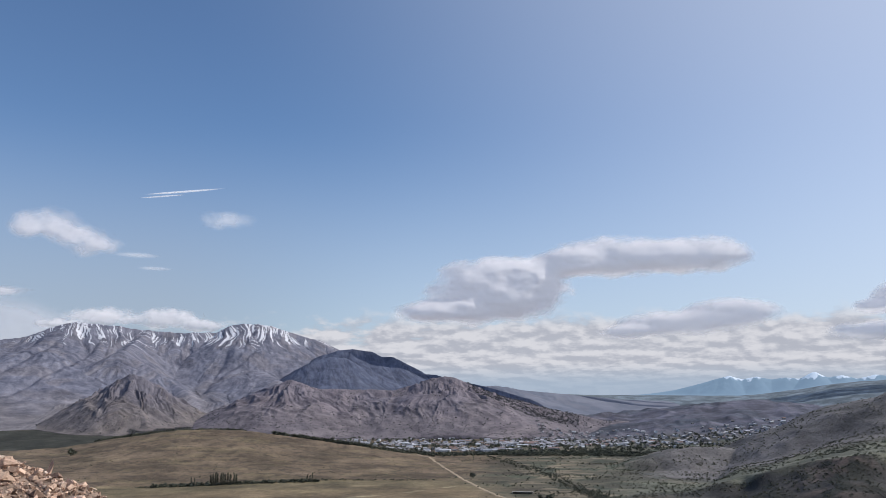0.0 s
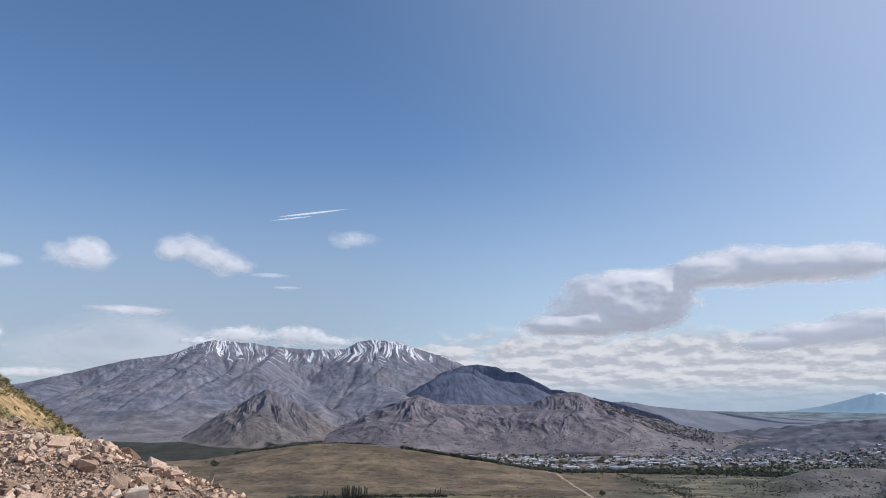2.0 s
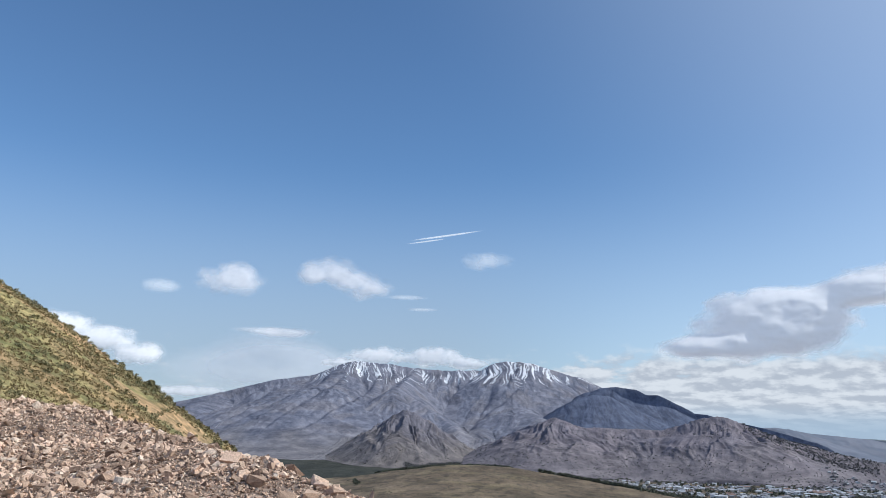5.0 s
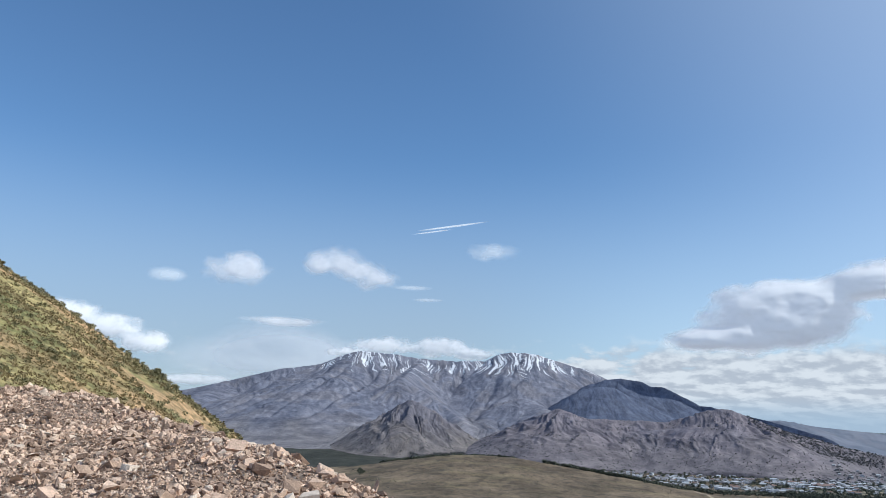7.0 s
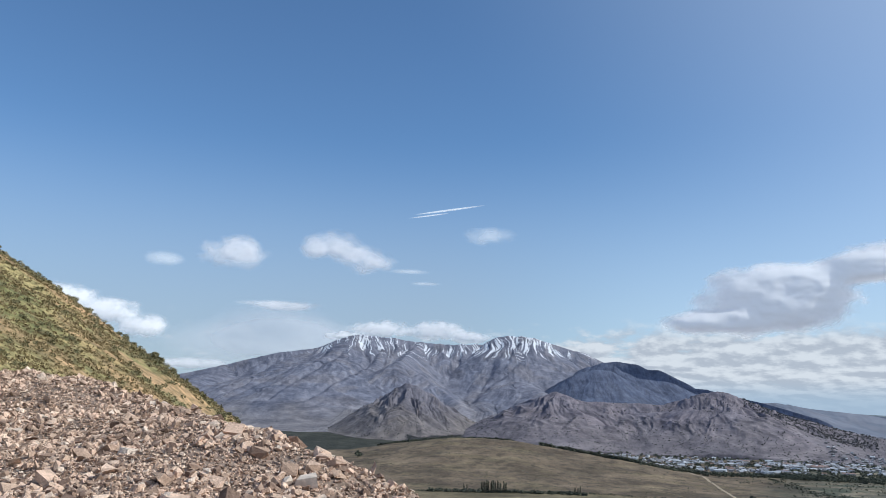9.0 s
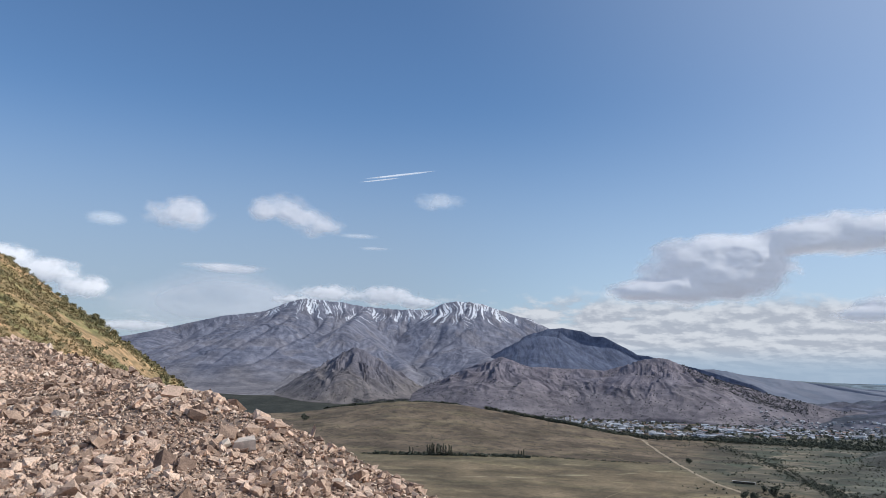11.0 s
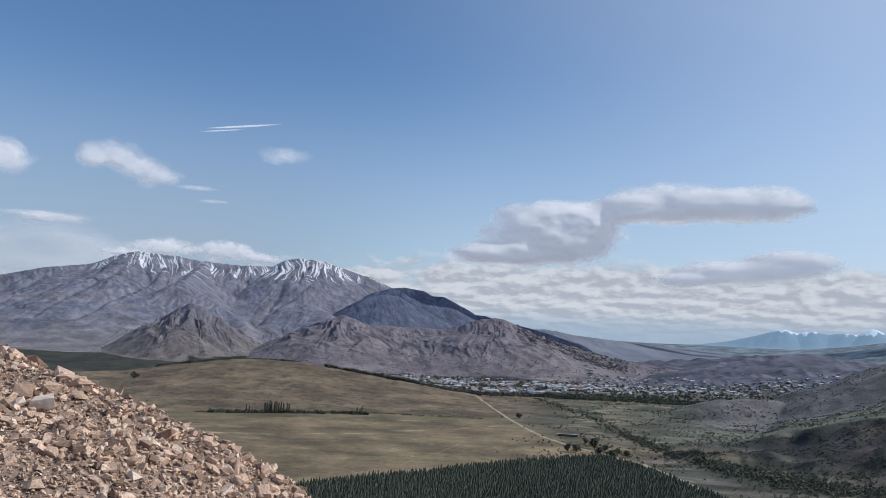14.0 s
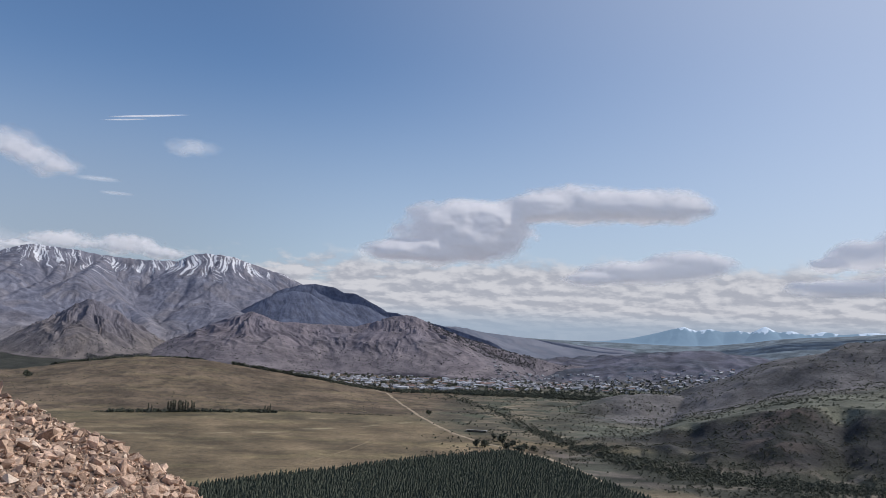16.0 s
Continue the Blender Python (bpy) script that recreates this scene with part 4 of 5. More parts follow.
def build_tree(name, h, wide, seed, label, category, n=420, tall=False, group=""):
    """A tree with a tapered trunk, limbs and a loose crown; the first is at the origin and copied about."""
    g = np.random.default_rng(seed)
    root = tagged(new(name), label, category, group)
    limbs = [cone(h * 0.5, h * 0.03, h * 0.012, 6, g)]
    for i in range(5):
        v, f = cone(h * 0.3, h * 0.012, h * 0.004, 4, g)
        m = np.array(Euler((g.uniform(0.3, 0.9) * (0.35 if tall else 1), 0, g.uniform(0, 6.28))).to_matrix())
        limbs.append((v @ m.T + np.array((0, 0, h * g.uniform(0.2, 0.45))), f))
    v, f = joined(limbs)
    part("trunk", mesh_of("trunk", v, f), M_TRUNK, root)
    crowns = []
    for i in range(9):
        if tall:
            c = (g.normal(0, wide * 0.08), g.normal(0, wide * 0.08), h * (0.16 + 0.75 * i / 8))
            sp = (wide * 0.42 * math.sin(math.pi * (0.22 + 0.7 * i / 8)), wide * 0.42 * math.sin(math.pi * (0.22 + 0.7 * i / 8)), h * 0.12)
        else:
            c = (g.normal(0, wide * 0.22), g.normal(0, wide * 0.22), h * g.uniform(0.35, 0.8))
            sp = (wide * 0.3, wide * 0.3, h * 0.2)
        crowns.append(shift(clump(g, n // 9, wide * 0.085, sp), *c))
    v, f = joined(crowns)
    v[:, 2] = np.clip(v[:, 2], h * 0.04, h * 1.05)
    part("crown", mesh_of("crown", v, f, smooth_faces=False), M_TREE, root)
    return root


def plant(src, x, y, s, turn, first):
    m = pose(x, y, float(ground_z(x, y)) - 0.15, 0, 0, turn)
    if first:
        src.matrix_basis = m @ Matrix.Diagonal((s, s, s, 1))
        return src
    ob = copy_thing(src, m)
    ob.scale = (s, s, s * random.uniform(0.88, 1.12))
    return ob


def build_poplars():
    kinds = [build_tree("poplar", 18, 4.8, 60 + i, "tall narrow dark poplar in a field-edge row", "poplar tree", 620, True, "poplars along the field") for i in range(3)]
    azs = [-16.95, -16.75, -15.72, -15.55, -15.4, -15.28, -15.05, -14.92, -14.78, -14.62, -14.45, -14.2, -14.05, -9.35, -9.15, -9.0]
    for i, a in enumerate(azs):
        p = at(a, 1368 + random.uniform(-4, 4))
        s = random.uniform(0.92, 1.12) * (0.72 if i < 2 or i > 12 else 1.0)
        plant(kinds[i % 3], p.x, p.y, s, random.uniform(0, 360), i < 3)
    kinds = [build_tree("broadleaf_tree", 9, 8, 70 + i, "dark rounded tree standing beside the dirt track", "tree", 520, False, "trees at the plantation corner") for i in range(2)]
    spots = [(5.55, 1062, 0.9), (6.1, 1058, 0.95), (7.35, 1100, 1.25), (8.05, 1078, 0.8), (7.7, 1042, 0.9), (8.5, 1030, 1.0), (8.9, 1050, 0.8), (9.6, 1040, 0.75), (6.7, 1150, 0.7), (2.1, 1420, 0.8), (-24.4, 1820, 1.2), (-24.2, 1825, 1.0)]
    for i, (a, r, s) in enumerate(spots):
        p = at(a, r)
        s = s * 1.35
        plant(kinds[i % 2], p.x, p.y, s, random.uniform(0, 360), i < 2)


build_poplars()


def scatter_stuff(name, mat, label, category, g, spots, n=26, flake=0.2):
    """Low shrubs or tree crowns at spots (x, y, width, height), joined into one."""
    pieces = []
    xs = np.array([s[0] for s in spots])
    ys = np.array([s[1] for s in spots])
    zs = ground_z(xs, ys)
    for (x, y, w, h), z in zip(spots, zs):
        pieces.append(shift(clump(g, n, w * flake, (w * 0.45, w * 0.45, h * 0.4)), x, y, z + h * 0.4))
    v, f = joined(pieces)
    thing(name, mesh_of(name, v, f, smooth_faces=False), mat, label, category, kind="stuff")


def build_shrubs():
    g = np.random.default_rng(31)
    hedge = []
    for i in range(560):
        a = g.uniform(-20.4, -0.2)
        w = 5.5 if -19.5 < a < -8.6 else 2.4
        if g.random() > (1.0 if a < -8.6 else 0.45):
            continue
        s = w * g.uniform(0.5, 1.25)
        p = at(a, 1372 + (0 if a < -8.6 else 14) + g.normal(0, 4))
        hedge.append((p.x, p.y, s, s * 0.85))
    scatter_stuff("hedge_shrubs", M_TREE, "dark shrubby hedge along the edge of the golden field", "shrubs", g, hedge)
    A, R3 = g.uniform(-30, 2, 2600), g.uniform(1395, 1960, 2600)
    X, Y = R3 * np.sin(np.radians(A)), R3 * np.cos(np.radians(A))
    ok = (R3 < ramp(A, HILL_R)) & (fbm(X / 70, R3 / 40, 4, 39) > -0.05)
    rise = [(x, y, s, s * 0.7) for x, y, s in zip(X[ok], Y[ok], g.uniform(0.8, 2.4, ok.sum()))]
    scatter_stuff("rise_shrubs", M_WILLOW, "small dry shrubs speckling the brown rise", "shrubs", g, rise, 14)
    A, R3 = g.uniform(12, 34, 9500), np.where(g.random(9500) < 0.5, g.uniform(985, 1185, 9500), g.uniform(1300, 1860, 9500))
    X, Y = R3 * np.sin(np.radians(A)), R3 * np.cos(np.radians(A))
    ok = fbm(X / 35, Y / 35, 4, 53) > -0.15
    bank = [(x, y, s, s * 0.7) for x, y, s in zip(X[ok], Y[ok], g.uniform(0.9, 2.6, ok.sum()))]
    scatter_stuff("bank_shrubs", M_SCRUB, "dark low shrubs covering the steep river bank", "shrubs", g, bank, 22, 0.15)
    A, R3 = g.uniform(0, 33, 22000), g.uniform(830, 2150, 22000)
    X, Y = R3 * np.sin(np.radians(A)), R3 * np.cos(np.radians(A))
    line = np.abs(R3 - ramp(A, [(3, 1900), (7, 1480), (10, 1240), (13, 1090), (16, 1010), (20, 950), (26, 930), (33, 950)]))
    thick = 0.9 * np.exp(-((line / 55) ** 2)) + 0.55 * smooth(0.05, 0.35, fbm(X / 110, Y / 60, 4, 37)) + 0.07
    ok = (g.random(22000) < thick * smooth(1.5, 7, A + 4 * fbm(X / 160, Y / 160, 3, 35))) & ~((R3 < ramp(A, FOREST_EDGE + [(33, 760)]) + 30) & (A < 20))
    river = [(x, y, s, s * 0.8) for x, y, s in zip(X[ok], Y[ok], g.uniform(1.8, 4.6, ok.sum()) * np.where(line[ok] < 50, 1.3, 0.9))]
    A = g.uniform(9, 33, 1500)
    R3 = ramp(A, [(9, 1290), (12, 1115), (16, 1010), (19.3, 968), (23.5, 945), (28, 955), (33, 990)]) + g.normal(0, 20, 1500)
    river += [(r * math.sin(radians(a)), r * math.cos(radians(a)), w, w * 0.9) for a, r, w in zip(A, R3, g.uniform(3.0, 6.5, 1500)) if g.random() < 0.8]
    scatter_stuff("valley_shrubs", M_WILLOW, "grey-green willow shrubs along the river flats", "shrubs", g, river, 30, 0.14)
    belt = []
    for i in range(4000):
        k = g.random() * 0.9 + 0.1
        if k < 0.35:
            a = g.uniform(-5, 16)
            r = ramp(a, [(-5, 1880), (0, 1930), (5, 1960), (12, 1990), (16, 1960)]) + g.normal(0, 22)
        elif k < 0.7:
            a = g.uniform(-8, 23)
            r = g.uniform(2020, 2480) + 10 * max(a - 8, 0)
        elif k < 0.85:
            a, r = g.uniform(4, 16), g.uniform(1900, 2000)
        else:
            a = g.uniform(-23, -5)
            r = ramp(a, HILL_R) + (45 if a < -13.5 else 15) + abs(g.normal(0, 10))
            if -13.6 < a < -11.7:
                continue
        p = at(a, r)
        s = g.uniform(4, 9) if k < 0.85 else g.uniform(6, 10)
        belt.append((p.x, p.y, s, s * 0.95))
    scatter_stuff("town_trees", M_TREE, "dark trees in belts through and before the town", "trees", g, belt, 46, 0.15)


build_shrubs()


def build_tussocks():
    g = np.random.default_rng(41)
    tufts, shrubs = [], []
    n = 15000
    A, Q = g.uniform(-52, -29, n), g.uniform(0.12, 1.02, n)
    R3 = 6 + Q * (ramp(A, [(p[0], p[2]) for p in SPUR_TOP]) - 6)
    X, Y, Z = R3 * np.sin(np.radians(A)), R3 * np.cos(np.radians(A)), spur_z(A, R3)
    green, bare = fbm(X / 4, Y / 4, 4, 75), fbm(X / 6, Y / 3, 5, 71)
    for a, q, x, y, z, n1, n2 in zip(A, Q, X, Y, Z, green, bare):
        if g.random() < (0.06 if n1 > 0.15 else 0.012) + (0.13 if q > 0.93 else 0) + (0.05 if q < 0.32 and a < -41 else 0):
            s = g.uniform(0.14, 0.32) * (0.5 + 0.5 * q)
            shrubs.append(shift(clump(g, 60, s * 0.11, (s * 0.5, s * 0.5, s * 0.32)), x, y, z + s * 0.22))
        elif g.random() < 0.75 and n2 + (a + 46) / 12 < 0.5 + 0.4 * g.random():
            s = g.uniform(0.07, 0.19) * (0.45 + 0.55 * q)
            tufts.append(shift(clump(g, 14, s * 0.21, (s * 0.42, s * 0.42, s * 0.3)), x, y, z + s * 0.14))
    v, f = joined(tufts)
    thing("tussock_grass", mesh_of("tussock_grass", v, f, smooth_faces=False), M_TUFT, "straw-coloured tussock grass covering the steep hillside", "grass", kind="stuff")
    v, f = joined(shrubs)
    thing("hillside_shrubs", mesh_of("hillside_shrubs", v, f, smooth_faces=False), M_BUSH, "low olive-green shrubs dotted over the hillside", "shrubs", kind="stuff")
    # the larger bushes on the skyline
    kinds = []
    for i in range(3):
        root = tagged(new("bush"), "olive-green leafy bush on the hillside's skyline", "bush", "bushes on the hillside skyline")
        ps = [shift(clump(g, 190, 0.055, (0.3, 0.3, 0.3)), g.normal(0, 0.25), g.normal(0, 0.25), 0.4 + 0.25 * g.random()) for _ in range(5)]
        v, f = joined(ps)
        part("crown", mesh_of("crown", v, f, smooth_faces=False), M_BUSH, root)
        st = []
        for q in range(5):
            sv, sf = cone(0.5, 0.025, 0.01, 5, g)
            st.append((sv @ np.array(Euler((g.uniform(0.1, 0.6), 0, g.uniform(0, 6.28))).to_matrix()).T, sf))
        v, f = joined(st)
        part("stem", mesh_of("stem", v, f), M_TRUNK, root)
        kinds.append(root)
    spots = [(q[0], q[1] * 0.3) for q in ((-38.6, 1.3), (-38.2, 1.1), (-37.4, 0.8), (-36.4, 0.7), (-35.4, 0.75), (-34.6, 0.7), (-43.9, 0.7), (-45.4, 0.7), (-46.8, 0.8), (-48.6, 0.8), (-41.0, 0.6), (-40.0, 0.7), (-33.6, 0.6), (-32.9, 0.55), (-42.4, 0.5), (-50, 0.9))]
    for i, (a, s) in enumerate(spots):
        r = ramp(a, [(p[0], p[2]) for p in SPUR_TOP]) - 0.3
        x, y = r * math.sin(radians(a)), r * math.cos(radians(a))
        m = pose(x, y, float(spur_z(np.array(a), np.array(r))) - 0.05, 0, 0, g.uniform(0, 360))
        if i < 3:
            kinds[i].matrix_basis = m @ Matrix.Diagonal((s, s, s, 1))
        else:
            ob = copy_thing(kinds[i % 3], m)
            ob.scale = (s, s, s)


build_tussocks()


# ---- track, town ----
def build_track(name, line, width, label, mat=M_TRACK):
    pts = [at(a, r) for a, r in line]
    fine = []
    for p, q in zip(pts, pts[1:]):
        for i in range(12):
            fine.append(p.lerp(q, i / 12))
    fine.append(pts[-1])
    v = []
    for i, p in enumerate(fine):
        d = (fine[min(i + 1, len(fine) - 1)] - fine[max(i - 1, 0)]).normalized()
        side = Vector((d.y, -d.x, 0)) * width * (0.5 + 0.1 * math.sin(i * 1.7))
        for s in (-1, -0.5, 0.5, 1):
            q = p + side * s
            v.append((q.x, q.y, float(ground_z(q.x, q.y)) + (0.25 if abs(s) < 1 else -0.3)))
    thing(name, mesh_of(name, v, grid_faces(len(fine), 4)), mat, label, "track", kind="structure")


build_track("dirt_track", [(-2.6, 2000), (-0.7, 1770), (0.4, 1560), (1.3, 1415), (2.6, 1290), (3.8, 1203), (6.2, 1101), (8.2, 1045), (10.6, 1000), (12.6, 925), (14.2, 870), (17.5, 790), (22, 700)], 8.0, "pale dirt track running down the valley past the plantation")
build_track("farm_track", [(-9.5, 830), (-6, 900), (-3.5, 985), (-2.2, 1060), (-1.5, 1150)], 1.1, "faint wheel track across the golden field", M_FAINT)
build_track("field_path", [(-4.8, 1500), (-2.8, 1440), (-1.6, 1390), (1.3, 1415)], 2.0, "faint path joining the dirt track", M_FAINT)


def high_ground(x, y):
    """The higher of the valley floor and the foothill behind the town."""
    z, r, az = float(ground_z(x, y)), math.hypot(x, y), math.degrees(math.atan2(x, y))
    if 2380 < r < 2900 and -17 < az < 14:
        i, j = round((r - 2380) / 700 * 189), round((az + 18) / 33 * 619)
        z = max(z, HILL_B.data.vertices[i * 620 + j].co.z)
    return z


def build_hill_shrubs():
    g = np.random.default_rng(61)
    pieces = []
    for ob, count in ((HILL_A, 500), (HILL_B, 2200)):
        co = np.empty(len(ob.data.vertices) * 3, np.float32)
        ob.data.vertices.foreach_get("co", co)
        co = co.reshape(-1, 3)
        n = fbm(co[:, 0] / 90, co[:, 1] / 90, 4, 67) + 0.5 * smooth(-20, -110, co[:, 2])
        ok = np.where((co[:, 2] > ground_z(co[:, 0], co[:, 1]) + 2) & (n > 0.15))[0]
        for i in g.choice(ok, count):
            s = g.uniform(2.0, 5.0)
            pieces.append(shift(clump(g, 16, s * 0.2, (s * 0.4, s * 0.4, s * 0.3)), *(co[i] + np.array((0, 0, s * 0.3)))))
        if ob is HILL_A:
            # the dark wood round its foot
            az, over = np.degrees(np.arctan2(co[:, 0], co[:, 1])), co[:, 2] - ground_z(co[:, 0], co[:, 1])
            ok = np.where((az > -21) & (az < -14) & (over > 0.5) & (over < 9 + 6 * fbm(co[:, 0] / 60, co[:, 1] / 60, 3, 69)))[0]
            for i in g.choice(ok, 2600):
                s = g.uniform(3, 6)
                pieces.append(shift(clump(g, 13, s * 0.21, (s * 0.4, s * 0.4, s * 0.35)), *(co[i] + np.array((0, 0, s * 0.35)))))
        if ob is HILL_B:
            az, rr = np.degrees(np.arctan2(co[:, 0], co[:, 1])), np.hypot(co[:, 0], co[:, 1])
            low = ramp(az, [(1.5, 2800), (3, 2720), (6, 2730), (9, 2780)])
            ok = np.where((az > 1.7) & (az < 9.5) & (rr > low) & (rr < 2900))[0]
            for i in g.choice(ok, 1500):
                s = g.uniform(3, 6)
                pieces.append(shift(clump(g, 13, s * 0.21, (s * 0.4, s * 0.4, s * 0.35)), *(co[i] + np.array((0, 0, s * 0.35)))))
    v, f = joined(pieces)
    thing("foothill_shrubs", mesh_of("foothill_shrubs", v, f, smooth_faces=False), M_FAR_WOOD, "dark shrubs dotted over the purple-brown foothills", "shrubs", kind="stuff")


build_hill_shrubs()


def build_town():
    g = np.random.default_rng(51)

    def box(w, d, h):
        v = np.array([(x, y, z) for z in (0, h) for x, y in ((-w / 2, -d / 2), (w / 2, -d / 2), (w / 2, d / 2), (-w / 2, d / 2))], float)
        return v, np.array([(0, 1, 5, 4), (1, 2, 6, 5), (2, 3, 7, 6), (3, 0, 4, 7), (4, 5, 6, 7)])

    def gable(w, d, h, rise, over):
        w, d = w + over, d + over
        v = np.array([(-w / 2, -d / 2, h), (w / 2, -d / 2, h), (w / 2, d / 2, h), (-w / 2, d / 2, h), (-w / 2, 0, h + rise), (w / 2, 0, h + rise)])
        return v, np.array([(0, 1, 5, 4), (2, 3, 4, 5), (0, 4, 3, 3), (1, 2, 5, 5), (3, 2, 1, 0)])

    forms = [(9, 8, 3.2, 2.2), (12, 9, 3.4, 2.6), (10, 7, 5.6, 2.0), (16, 10, 4.0, 2.4), (28, 13, 5.0, 2.0)]
    meshes = []
    for w, d, h, rise in forms:
        wv, wf = box(w, d, h)
        a = mesh_of("wall", wv, wf, smooth_faces=False)
        bm = bmesh.new()
        rv, rf = gable(w, d, h + 0.02, rise, 1.0)
        vs = [bm.verts.new(q) for q in rv]
        for q in rf:
            bm.faces.new([vs[i] for i in dict.fromkeys(q)])
        b = bpy.data.meshes.new("roof")
        bm.to_mesh(b)
        bm.free()
        a.materials.append(M_WALL), b.materials.append(M_ROOF)
        meshes.append((a, b))
    made = 0
    while made < 300:
        k = g.random()
        if k < 0.40:
            a, r = g.uniform(-8, 8), 2230 + g.normal(0, 70)
        elif k < 0.82:
            a = g.uniform(4, 23.5)
            r = ramp(a, [(4, 2230), (16, 2430), (20, 2570), (24, 2680)]) + g.normal(0, 90)
        elif k < 0.92:
            a, r = g.uniform(8, 15), g.uniform(2380, 2720)
        else:
            a, r = g.uniform(-2, 5), 2010 + g.normal(0, 20)
        big = made % 9 == 0 and a < 8
        p = at(a, r)
        form = 4 if big else int(g.integers(4))
        root = tagged(new("warehouse" if big else "house"), "long pale metal-roofed shed in the valley town" if big else "small pale gabled house in the valley town", "shed" if big else "house", "houses of the town")
        root.matrix_basis = pose(p.x, p.y, high_ground(p.x, p.y) - 0.4, 0, 0, g.uniform(-15, 15) + (90 if g.random() < 0.4 and not big else 0))
        part("wall", meshes[form][0], None, root)
        part("roof", meshes[form][1], None, root)
        made += 1
    pieces = []
    for i in range(950):
        k = g.random()
        if k < 0.38:
            a = g.uniform(-8, 9)
            r = 2290 + g.normal(0, 45)
        elif k < 0.52:
            a = g.uniform(-4, 5.5)
            r = 2085 + g.normal(0, 22)
        elif k < 0.85:
            a = g.uniform(6, 22.5)
            r = ramp(a, [(4, 2260), (12, 2350), (16, 2440), (20, 2570), (24, 2680)]) + g.normal(0, 80)
        else:
            a, r = g.uniform(6.5, 14), g.uniform(2380, 2700)
        p = at(a, r)
        w, d, h = g.uniform(5.5, 10), g.uniform(5, 8), g.uniform(2.6, 3.8)
        bv, bf = box(w, d, h)
        bv = np.r_[bv, [(-w / 2, 0, h + 2.0), (w / 2, 0, h + 2.0)]]
        tri = np.r_[bf[:4, [0, 1, 2]], bf[:4, [0, 2, 3]], [(4, 5, 9), (4, 9, 8), (6, 7, 8), (6, 8, 9), (7, 4, 8), (5, 6, 9)]]
        m = np.array(Euler((0, 0, radians(g.uniform(-15, 15) + 90 * (g.random() < 0.35)))).to_matrix())
        pieces.append((bv @ m.T + np.array((p.x, p.y, high_ground(p.x, p.y) - 0.3)), tri))
    v, f = joined(pieces)
    thing("town_houses", mesh_of("town_houses", v, f, smooth_faces=False), M_FAR_HOUSE, "closely packed pale houses filling the valley town", "houses", kind="stuff")


build_town()


def build_farm_shed():
    """A long low shed with an open dark front beside the track."""
    p = at(5.5, 1225)
    root = tagged(new("farm_shed"), "long low tin-roofed farm shed beside the dirt track", "shed")
    root.matrix_basis = pose(p.x, p.y, float(ground_z(p.x, p.y)) - 0.3, 0, 0, -8)

    def slab(w, d, h, at_x=0.0, at_y=0.0, at_z=0.0, tip=0.0):
        v = np.array([(x, y, z) for z in (0, h) for x, y in ((-w / 2, -d / 2), (w / 2, -d / 2), (w / 2, d / 2), (-w / 2, d / 2))], float)
        v[:, 2] += tip * v[:, 1]
        return v + np.array((at_x, at_y, at_z)), np.array([(0, 1, 5, 4), (1, 2, 6, 5), (2, 3, 7, 6), (3, 0, 4, 7), (4, 5, 6, 7), (3, 2, 1, 0)])

    part("back_wall", mesh_of("back_wall", *slab(30, 0.2, 2.8, 0, 3.4), smooth_faces=False), M_WALL, root)
    for x in (-14.9, 14.9):
        part("end_wall", mesh_of("end_wall", *slab(0.2, 6.6, 2.9, x, 0), smooth_faces=False), M_WALL, root)
    for x in range(-10, 11, 5):
        part("post", mesh_of("post", *slab(0.22, 0.22, 3.2, x, -3.3), smooth_faces=False), M_TRUNK, root)
    part("roof", mesh_of("roof", *slab(31, 8, 0.15, 0, 0, 3.15, -0.06), smooth_faces=False), M_TIN, root, "pale weathered tin roof")


build_farm_shed()


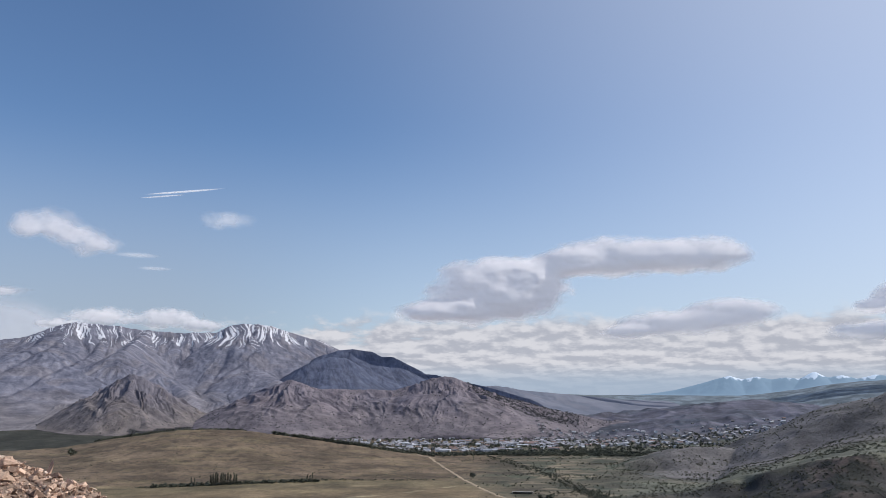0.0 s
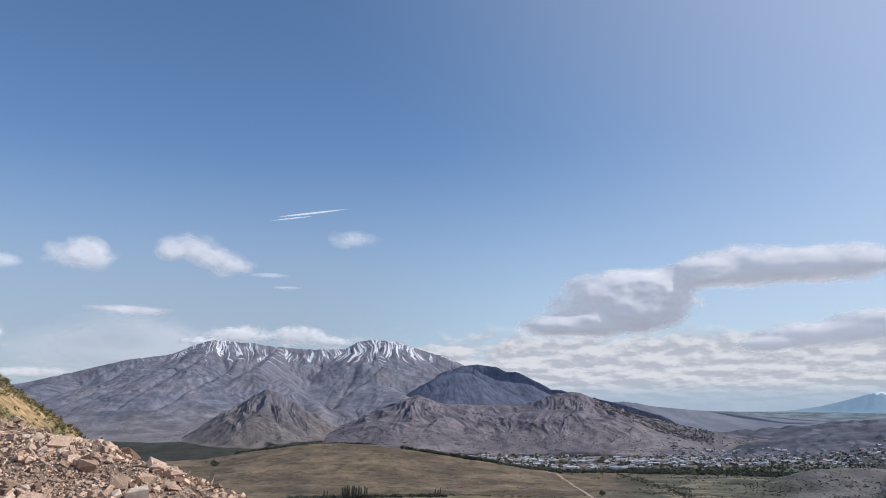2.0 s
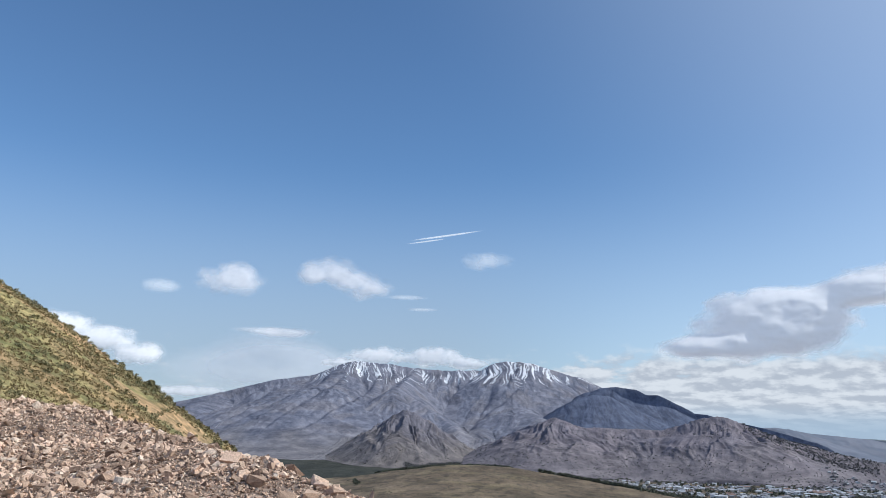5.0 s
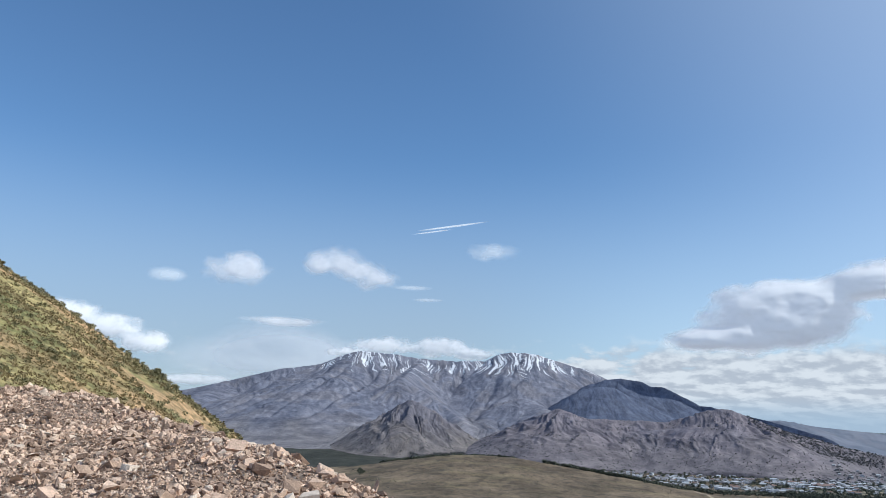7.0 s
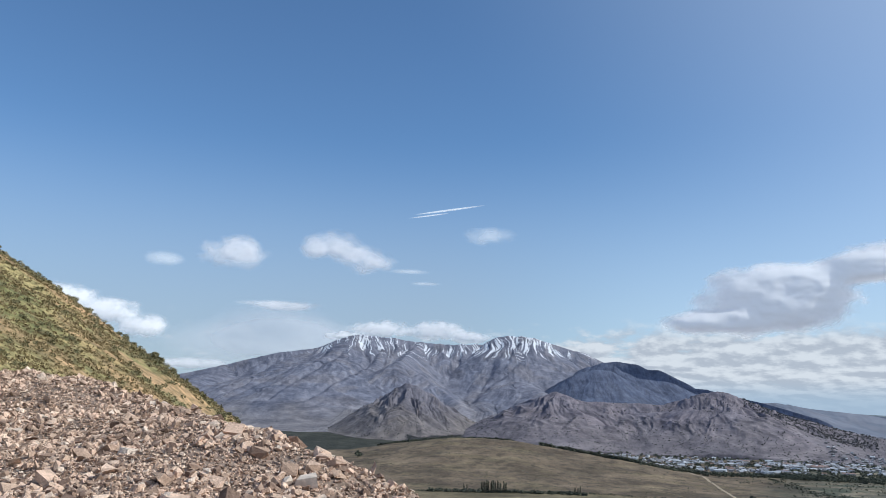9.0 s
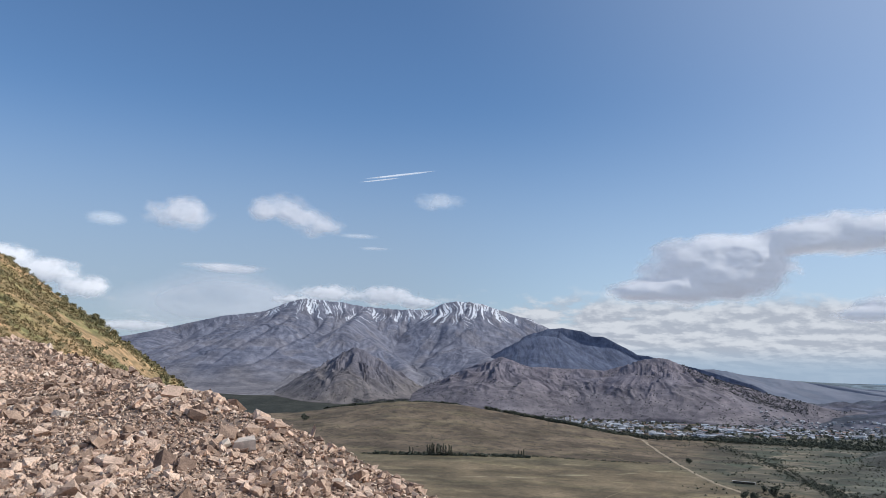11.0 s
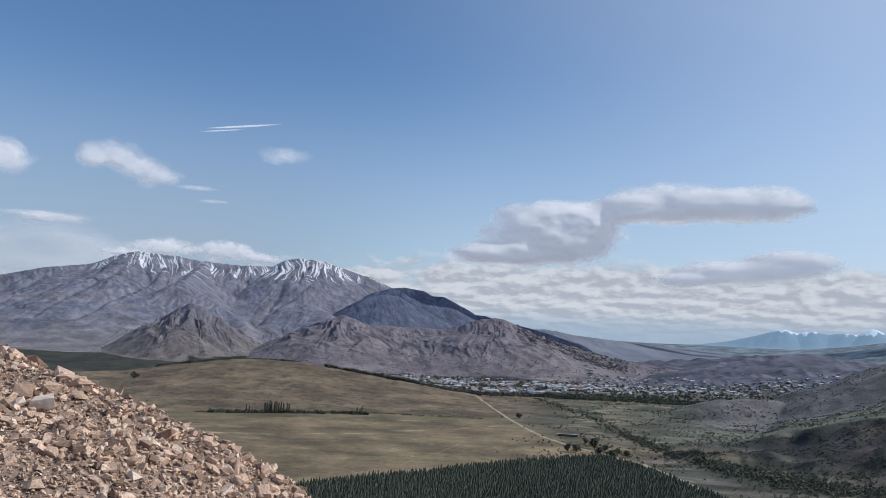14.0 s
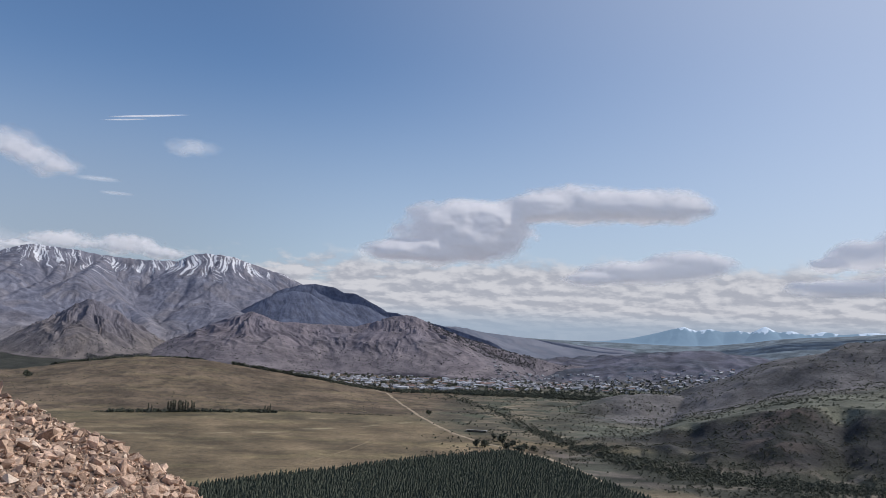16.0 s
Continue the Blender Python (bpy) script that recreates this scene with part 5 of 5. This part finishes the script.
# ---- clouds ----
def build_cloud(label, r, blobs, depth, mat, noise_amp=0.2, freq=0.55, seed=0, cells=0.1, category="cloud", name="cloud", shear=0.0, lean=0.42, lumps=0.06):
    """A soft cloud body from ellipses (az, el, half width, half height) at r metres; its top lies further back than its base."""
    a0, a1 = min(b[0] - b[2] for b in blobs) - 0.3, max(b[0] + b[2] for b in blobs) + 0.3
    e0, e1 = min(b[1] - b[3] for b in blobs) - 0.3, max(b[1] + b[3] for b in blobs) + 0.3
    azs, els = np.linspace(a0, a1, max(12, int((a1 - a0) / cells))), np.linspace(e0, e1, max(12, int((e1 - e0) / min(cells, min(b[3] for b in blobs) / 5))))
    A, E2 = np.meshgrid(azs, els)
    a = A.ravel()
    e = E2.ravel() + shear * (a - blobs[0][0])
    qs = np.array([1 - ((a - b[0]) / b[2]) ** 2 - ((e - b[1] - shear * (a - b[0])) / b[3]) ** 2 for b in blobs])
    d = np.sqrt((np.clip(qs, 0, 1) ** 2).sum(0))
    d = np.where(d > 0, np.minimum(d, 1.1), np.clip(qs.max(0), -1, 0))
    t = (0.04 + smooth(-0.7, 1.5, d)) * depth * (1 + lumps * fbm(a * freq * 0.8, e * freq * 1.6, 4, seed + 9, 0.38))
    d = d + noise_amp * fbm(a * freq, e * freq * 1.6, 5, seed, 0.5)
    back = lean * (e - e0) * r * math.pi / 180
    keep = d > -0.25

    def shell(sign):
        rr = r - sign * t + back
        x, y = rr * np.sin(np.radians(a)), rr * np.cos(np.radians(a))
        return np.c_[x, y, EYE + rr * np.tan(np.radians(e))]

    f = grid_faces(len(els), len(azs))
    f = f[keep[f].all(1)]
    n = len(a)
    v, f2 = np.r_[shell(1), shell(-0.6)], np.r_[f, f[:, ::-1] + n]
    used = np.unique(f2)
    lut = np.zeros(2 * n, int)
    lut[used] = np.arange(len(used))
    me = mesh_of(name, v[used], lut[f2], {"thick": np.r_[d, d][used]})
    return thing(name, me, mat, label, category)


build_cloud("broad soft lens-shaped cloud with a grey base", 3700, [(2.6, 6.5, 4.4, 2.2), (5.7, 7.1, 3.9, 2.6), (-0.2, 5.5, 3.9, 1.0), (12.6, 9.2, 6.0, 1.6), (17.5, 9.1, 4.6, 1.45), (4.3, 8.0, 5.2, 1.6), (9.2, 8.9, 3.2, 1.2)], 190, M_CLOUD, 0.2, 0.6, seed=1)
build_cloud("low grey-based cloud with a pale top", 4300, [(16.5, 4.5, 4.8, 0.95), (19.8, 5.1, 3.6, 1.15), (13.2, 4.0, 2.4, 0.6)], 120, M_CLOUD, seed=2)
build_cloud("pale heaped cloud above the distant range", 4400, [(30.5, 5.8, 2.6, 1.2), (33.5, 6.2, 3.0, 1.6), (28.5, 5.2, 1.4, 0.6)], 120, M_CLOUD, seed=3)
build_cloud("long dark-based cloud above the distant range", 4350, [(29.5, 3.7, 4.4, 0.75), (34, 3.9, 4.0, 1.0)], 100, M_CLOUD, seed=4)
build_cloud("small round fair-weather cloud", 4500, [(-33.7, 9.6, 2.7, 1.25), (-33.3, 10.0, 1.6, 1.0)], 90, M_PUFF, 0.3, 0.8, seed=5)
build_cloud("small twin-lobed fair-weather cloud", 4500, [(-26.8, 10.6, 2.4, 1.15), (-24.3, 9.6, 2.2, 1.1), (-28.2, 10.2, 1.2, 0.9), (-25.6, 10.1, 1.8, 1.0)], 90, M_PUFF, 0.3, 0.8, seed=6)
build_cloud("faint little cloud scrap", 4500, [(-15.4, 11.6, 2.1, 0.75)], 40, M_WISP, 0.35, 0.8, seed=7)
build_cloud("faint little cloud scrap", 4500, [(-38.3, 8.95, 1.5, 0.6)], 40, M_WISP, seed=8)
build_cloud("smooth pale cap cloud", 4600, [(-30.6, 4.4, 5.2, 2.2), (-31.5, 3.4, 8.0, 2.0), (-28.0, 4.0, 4.5, 1.6)], 60, M_VEIL, 0.06, 0.5, seed=9)
build_cloud("smooth bright lens-shaped cap cloud", 4550, [(-30.3, 6.25, 3.5, 0.3), (-30.0, 6.05, 2.6, 0.35)], 30, M_PUFF, 0.08, 0.6, seed=19, cells=0.07)
build_cloud("bright heaped cloud rising behind the hillside", 4550, [(-41.8, 5.2, 2.6, 1.0), (-39.3, 4.3, 1.9, 0.95), (-44, 6.0, 2.2, 0.9)], 100, M_CREST, 0.3, 0.9, seed=10)
build_cloud("low grey streak of cloud at the mountain's end", 4600, [(-36, 1.95, 3.2, 0.5), (-39, 1.9, 3.0, 0.55)], 50, M_PUFF, seed=11)
build_cloud("white cloud crest rising behind the summit ridge", 4500, [(-23.0, 4.7, 2.6, 0.75), (-19.0, 4.75, 2.6, 0.8), (-16.8, 4.3, 1.8, 0.5), (-25.6, 4.2, 1.8, 0.4)], 60, M_CREST, 0.35, 1.0, seed=12)
for label, seed, blobs in (("thin straight white contrail high in blue sky", 13, [(-18.4, 13.42, 2.9, 0.085)]), ("thin straight white contrail high in blue sky", 14, [(-19.9, 12.98, 1.7, 0.06)])):
    build_cloud(label, 4600, blobs, 10, M_TRAIL, 0.06, 0.8, seed, 0.05, "contrail", "contrail", 0.152)
build_cloud("thin white streak of cloud", 4600, [(-21.2, 8.92, 1.7, 0.22)], 15, M_WISP, 0.1, 0.8, 15, 0.06)
build_cloud("thin white streak of cloud", 4600, [(-20.0, 8.08, 1.3, 0.16)], 15, M_WISP, 0.1, 0.8, 16, 0.06)

# ---- stones, last ----
build_stones(HEAP)
build_pale_stones(HEAP)
